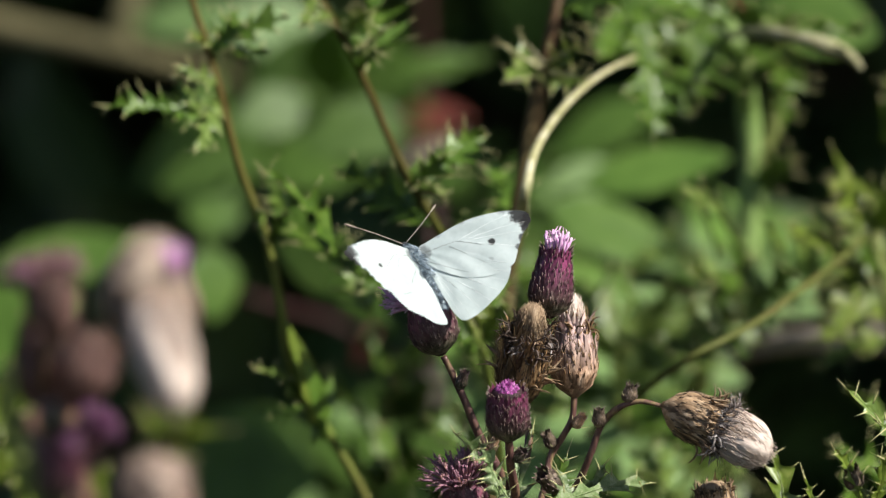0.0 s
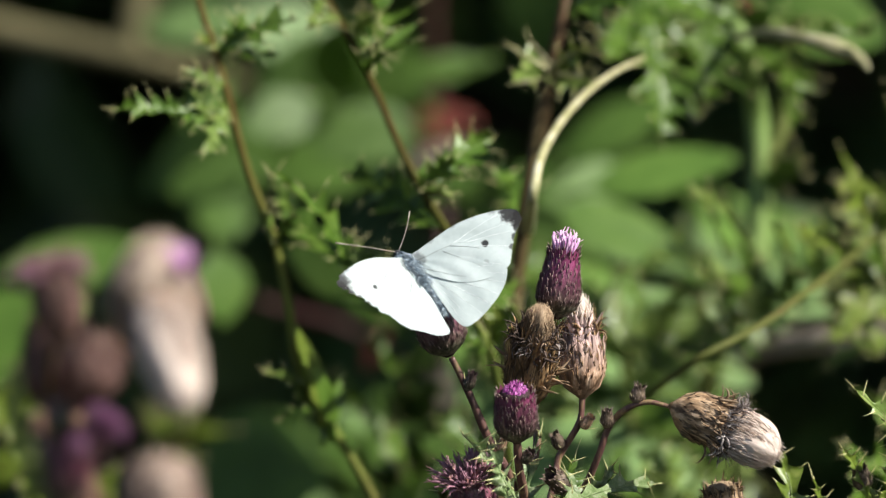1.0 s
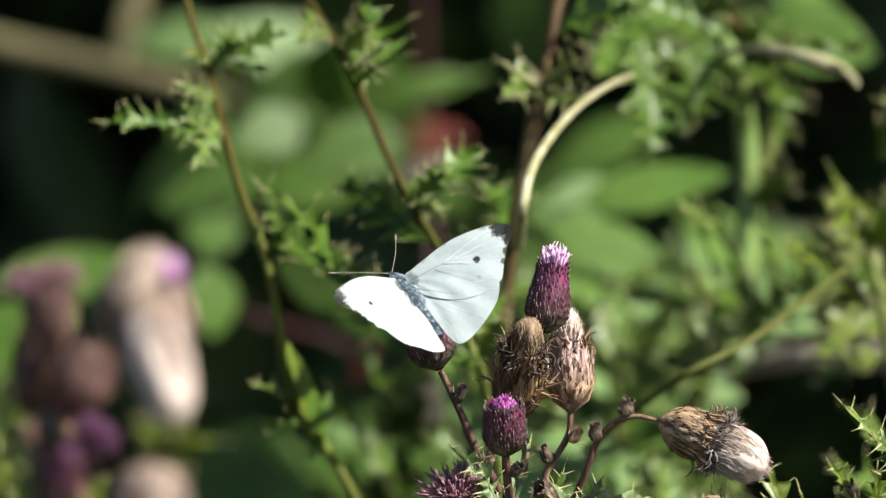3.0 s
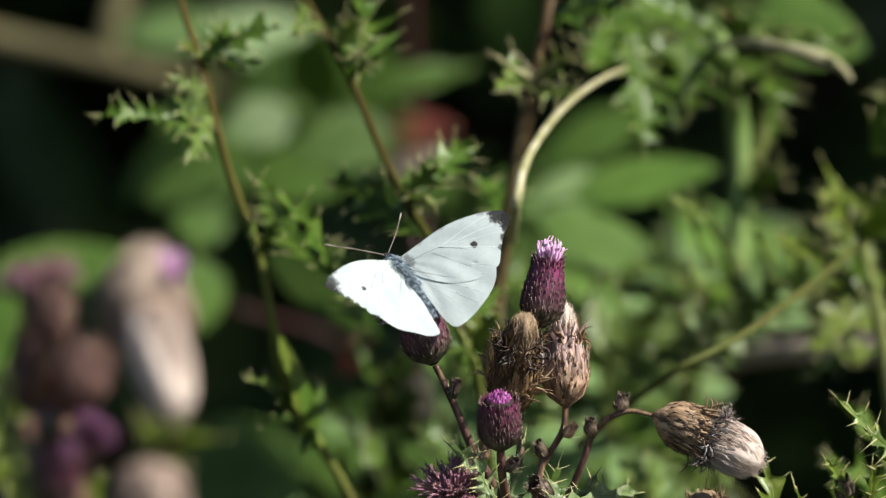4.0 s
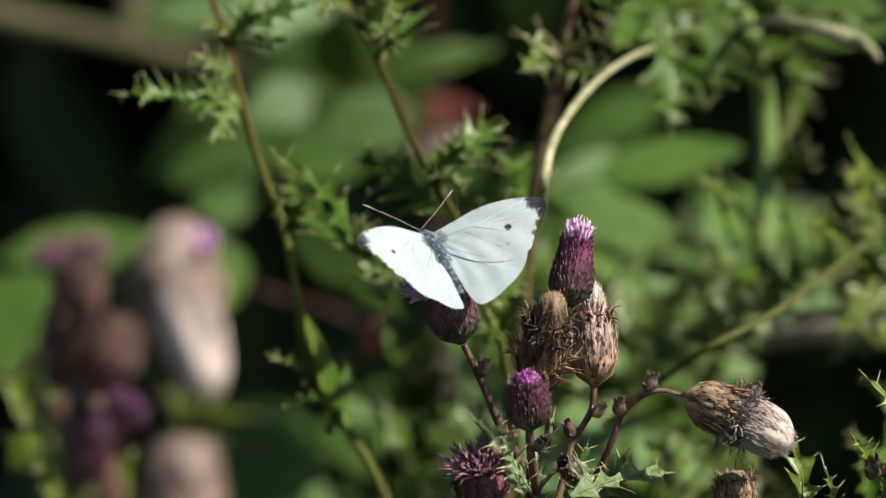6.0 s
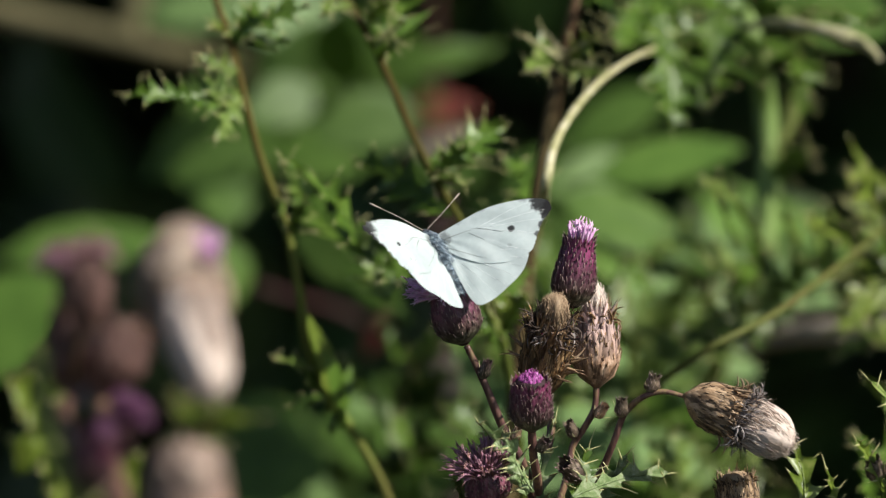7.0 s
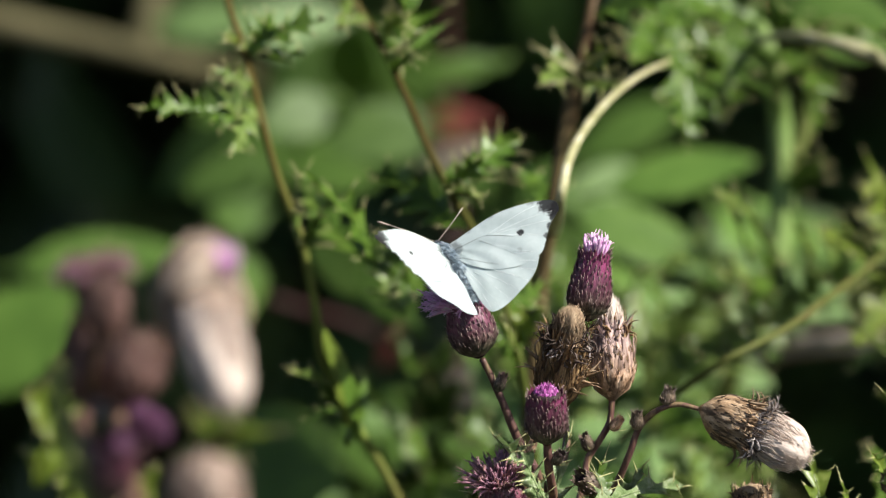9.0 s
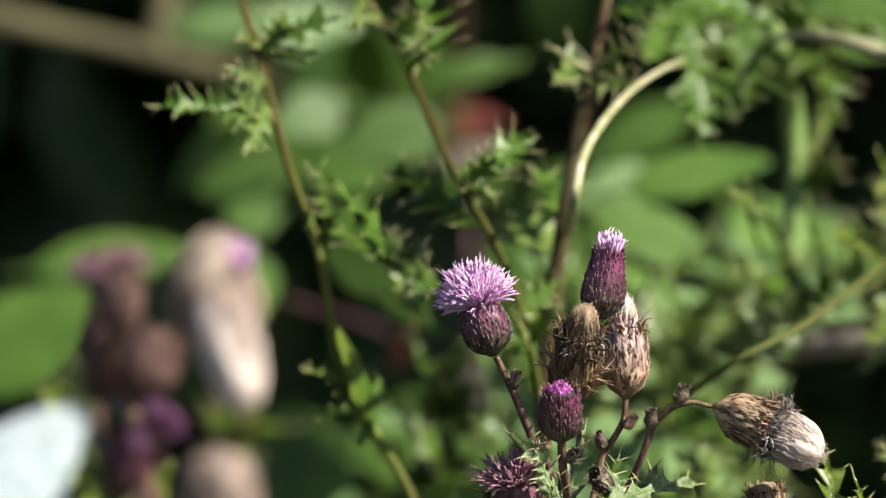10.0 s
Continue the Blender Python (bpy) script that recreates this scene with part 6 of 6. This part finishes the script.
def butterfly_thing():
    b = new("butterfly")
    b.empty_display_size = 0.02
    tagged(b, "white butterfly with black wing tips and spots, feeding on a bloom", "butterfly")
    g = Geo()
    g.tube([(0, y * MM, z * MM) for y, z in ((-2.6, 0), (-2.0, 0.1), (0, 0.3), (2, 0.4), (3.8, 0.3), (4.8, 0.1))], [a * MM for a in (0.9, 1.45, 1.9, 1.9, 1.5, 0.7)], 14)
    ahead = Matrix.Translation((-0.4 * MM, 1.1 * MM, -0.5 * MM)) @ pose(0, 0, 0, 0, 0, 3)
    body = part("thorax", g, M_BODY, b, "dark thorax under grey-blue fur", ahead)
    r = random.Random(4)
    g = Geo()
    for i in range(3600):
        y = r.uniform(-11.4, 6.6)
        if y > -2.6:
            w, top, ln = (1.8 if y < 3.5 else 1.8 - (y - 3.5) * 0.32), 0.3, r.uniform(0.9, 2.0)
        else:
            w, top, ln = 1.5 - max(0.0, -7.5 - y) * 0.22, 0.55, r.uniform(0.35, 0.8)
        a = r.uniform(-0.5, math.pi + 0.5)
        p = Vector((math.cos(a) * w, y, top + math.sin(a) * w * 0.9))
        d = Vector((math.cos(a) * 0.8, -1.1 + r.uniform(-0.3, 0.3), math.sin(a) * 0.8)) + Vector((r.uniform(-1, 1), 0, r.uniform(-1, 1))) * 0.3
        g.tube([p * MM, (p + d * ln * 0.5) * MM, (p + d * ln * 0.9 + Vector((0, -0.25, 0))) * MM], [0.05 * MM, 0.045 * MM, 0.012 * MM], 3)
    part("fur", g, M_FUR, body)
    g = Geo()
    ys = [-2.0, -3.2, -4.6, -6.0, -7.4, -8.8, -10.2, -11.2, -11.7]
    rs = [1.1, 1.35, 1.5, 1.5, 1.42, 1.3, 1.05, 0.7, 0.25]
    pts, rad = [], []
    for i in range(len(ys) - 1):
        for k in range(4):
            u = k / 4
            pts.append((0, (ys[i] + (ys[i + 1] - ys[i]) * u) * MM, (0.55 - 0.010 * i * i) * MM))
            rad.append((rs[i] + (rs[i + 1] - rs[i]) * u) * (0.93 if k == 0 else 1.0) * MM)
    g.tube(pts, rad, 14)
    part("abdomen", g, M_ABDOMEN, b, "slim grey abdomen", ahead)
    g = Geo()
    g.tube([(0, y * MM, 0.1 * MM) for y in (4.6, 5.2, 6.2, 7.0, 7.4)], [a * MM for a in (0.7, 1.05, 1.1, 0.8, 0.3)], 12)
    hd = part("head", g, M_BODY, b, "", ahead)
    for s in (-1, 1):
        g = Geo()
        g.tube([((s * 0.75 + s * u * 0.42) * MM, 6.1 * MM, 0.15 * MM) for u in (0, 0.5, 0.8, 1.0)], [a * MM for a in (0.75, 0.68, 0.45, 0.12)], 10)
        part("eye", g, M_EYE, hd)
    feelers = []
    for s in (1, -1):
        path = smooth_path([(0, 0, 0), (s * 0.25, 6.5, 0.6), (0, 13.6, 0)], 9)
        g = Geo()
        k = len(path)
        g.tube([p * MM for p in path], [(0.10 if i < k - 4 else (0.14, 0.22, 0.25, 0.14)[i - k + 4]) * MM for i in range(k)], 6)
        feelers.append(part("antenna", g, M_ANTENNA, b, "fine pale antenna with a small club"))
    for s in (-1, 1):
        for y in (3.2, 1.2, -0.8):
            g = Geo()
            g.tube([Vector(p) * MM for p in ((s * 0.8, y, -0.9), (s * 2.4, y + 0.7, -1.6), (s * 2.9, y + 0.2, -3.6), (s * 3.3, y + 0.9, -4.8))], [0.17 * MM, 0.14 * MM, 0.10 * MM, 0.06 * MM], 6)
            part("leg", g, M_ANTENNA, b)
    wings = {}
    for side, word in ((1, "right"), (-1, "left")):
        faint = 1.0 if side > 0 else 0.96
        marks = [(x, y, rad, k * faint) for x, y, rad, k in [(side * 24.6, 2.6, 3.4, 0.95), (side * 25.0, 0.2, 2.4, 0.92), (side * 23.6, -1.4, 1.5, 0.92), (side * 21.6, -3.1, 1.0, 0.85), (side * 19.8, -4.6, 0.7, 0.75), (side * 20.5, 5.6, 1.5, 0.45), (side * 16.0, 7.0, 1.2, 0.4), (side * 11.0, 7.2, 1.2, 0.35), (side * 5.0, 6.6, 1.1, 0.35),
                 (side * 15.0, -0.9, 0.8 if side > 0 else 0.6, 0.95), (side * 13.0, -4.8, 0.6, 0.22), (side * 0.2, 3.6, 2.0, 0.55)]]
        g, veins = wing_blade(FORE, side, 0.17, 1.0, (0, 3.8), [((8.1, 2.7), 0.03, 0.06), ((13.3, -1.2), 0.04, (8.1, 2.7)), ((11.8, -5.2), 0.04, (6.2, 2.4)), ((7.4, -5.4), -0.08, (0.6, 1.4)),
                       ((21.0, 3.6), 0.04, (8.1, 2.7)), ((23.5, 0.4), 0.05, (10.0, 2.2)), ((22.0, -1.6), 0.05, (11.0, 1.6)), ((19.4, -4.2), 0.05, (11.4, 0.4)), ((16.0, -7.4), 0.04, (12.2, -4.6))], 8 if side > 0 else 9, 0.012 if side > 0 else 0.06)
        fore = part("forewing", g, wing_material("white forewing", marks), b, "white forewing with a black tip and one black spot")
        for k, v in enumerate(veins):
            part("vein", v, M_VEIN if k < 4 else M_VEIN_PALE, fore)
        g, veins = wing_blade(HIND, side, 0.03, 0.95, (0, 1.2), [((15.9, -7.2), -0.03, 0.5), ((15.4, -9.4), 0.0, 0.5), ((14.0, -11.0), 0.01, 0.5), ((11.6, -12.7), 0.02, 0.5), ((9.0, -14.0), 0.02, 0.45),
                       ((6.2, -14.9), 0.02, 0.3), ((3.4, -15.5), 0.03, 0.12), ((1.6, -15.2), 0.03, 0.12)], 10 + side, 0.01)
        hind = part("hindwing", g, wing_material("white hindwing", [(side * 0.2, 0.2, 1.6, 0.5)]), b, "plain white hindwing")
        for v in veins:
            part("vein", v, M_VEIN_PALE, hind)
        wings[side] = (fore, hind)
    return b, wings, feelers


butterfly, wings, antennae = butterfly_thing()


def motions():
    # seconds, place, turn, lift of the right and the left wings, forward sweep of the forewings
    rows = [
        (0.00, -0.0045, -0.0177, 0.8486, 44.0, -5.3, 30.8, 25, 28, 0),
        (0.50, -0.0067, -0.0179, 0.8478, 44.3, -10.6, 34.5, 26, 23, 0),
        (1.00, -0.0070, -0.0180, 0.8473, 46.3, -11.2, 35.0, 24, 21, 0),
        (1.50, -0.0068, -0.0180, 0.8473, 47.3, -10.8, 35.4, 25, 20, 0),
        (2.00, -0.0064, -0.0181, 0.8468, 48.3, -13.0, 36.0, 24, 20, 0),
        (2.50, -0.0063, -0.0184, 0.8453, 48.7, -15.4, 38.3, 31, 26, 0),
        (2.70, -0.0063, -0.0184, 0.8452, 42.0, -13.8, 36.3, 29, 26, 0),
        (3.80, -0.0051, -0.0176, 0.8489, 46.2, -11.4, 32.8, 25, 26, 0),
        (4.00, -0.0059, -0.0177, 0.8486, 44.3, -12.6, 33.9, 22, 22, 0),
        (4.50, -0.0061, -0.0177, 0.8486, 43.9, -12.4, 32.7, 21, 24, 0),
        (5.00, -0.0061, -0.0177, 0.8486, 43.9, -11.5, 33.8, 21, 23, 0),
        (5.50, -0.0055, -0.0176, 0.8490, 43.4, -8.8, 32.1, 19, 24, 0),
        (7.00, -0.0055, -0.0175, 0.8493, 41.0, -3.7, 26.4, 26, 32, 0),
        (7.50, -0.0052, -0.0175, 0.8493, 42.4, -3.1, 26.1, 25, 34, 0),
        (8.00, -0.0056, -0.0175, 0.8495, 39.3, -4.9, 27.4, 30, 35, 0),
        (8.50, -0.0061, -0.0174, 0.8498, 37.7, -6.5, 28.8, 31, 33, 0),
        (9.00, -0.0062, -0.0174, 0.8500, 38.2, -5.1, 26.8, 31, 33, 0),
        (9.20, -0.0060, -0.0174, 0.8499, 38.2, -5.1, 26.7, 31, 36, 0),
        (9.30, -0.0045, -0.0169, 0.8523, 50.9, -8.6, 20.4, 22, 36, 13),
        (9.40, -0.0077, -0.0113, 0.8622, 59.5, -21.3, 18.9, -50, 0, 8),
        (9.4667, -0.0205, 0.0030, 0.8695, 40.0, -32.0, 34.0, -38, 4, 20),
        (9.50, -0.0290, 0.0095, 0.8706, 33.7, -34.0, 38.9, -10, 28, 30),
        (9.5333, -0.0350, -0.0350, 0.8680, 31.5, -28.0, 30.0, 8, 44, 22),
        (9.60, -0.0449, -0.1306, 0.8601, 27.2, -11.5, 17.6, 20, 10, 10),
        (9.70, -0.0728, -0.2880, 0.8821, 34.0, 1.1, -2.6, -26, -16, 6),
        (9.80, -0.0803, -0.2912, 0.8741, 28.9, 4.5, 9.1, -20, 0, 0),
        (9.90, -0.1065, -0.3430, 0.8705, 38.2, -5.1, 26.8, 0, 10, 0),
        (10.00, -0.0986, -0.3407, 0.8796, 38.2, -5.1, 26.8, 20, 25, 0),
    ]
    walk(butterfly, [(t, pose(x, y, z, rx, ry, rz)) for t, x, y, z, rx, ry, rz, *_ in rows])
    for side in (1, -1):
        fore, hind = wings[side]
        keys_fore, keys_hind = [], []
        for row in rows:
            lift, sweep = row[7 if side > 0 else 8], row[9]
            hinge = Matrix.Translation((side * 1.2 * MM, 0, 1.0 * MM)) @ pose(0, 0, 0, 0, -side * lift, 0)
            root = Matrix.Translation((0, 3.8 * MM, 0))
            keys_fore.append((row[0], hinge @ root @ pose(0, 0, 0, 0, 0, side * sweep) @ root.inverted()))
            keys_hind.append((row[0], hinge))
        walk(fore, keys_fore)
        walk(hind, keys_hind)
    # seconds, rise and turn of the right and of the left antenna
    feel = [
        (0.00, 1, -56, 1, 54),
        (0.50, -11, -50, -2, 56),
        (1.00, -12, -47, -6, 55),
        (1.50, -11, -46, -13, 49),
        (2.00, -16, -41, -16, 52),
        (2.50, -16, -40, -20, 55),
        (4.00, -9, -48, -10, 49),
        (4.50, -2, -52, -8, 48),
        (5.00, -7, -52, -3, 52),
        (5.50, 2, -57, 3, 50),
        (7.00, 2, -55, 13, 56),
        (7.50, 6, -57, 6, 49),
        (8.00, -4, -54, 10, 54),
        (8.50, -5, -51, 9, 53),
        (9.20, -8, -49, 8, 60),
        (9.40, -24, -42, 28, 21),
        (10.00, -7, -48, 23, 56),
    ]
    for k, ob in enumerate(antennae):
        walk(ob, [(row[0], pose((-0.35 - 0.9 * k) * MM, 8.0 * MM, 0.1 * MM, row[1 + 2 * k], 0, row[2 + 2 * k])) for row in feel])


motions()
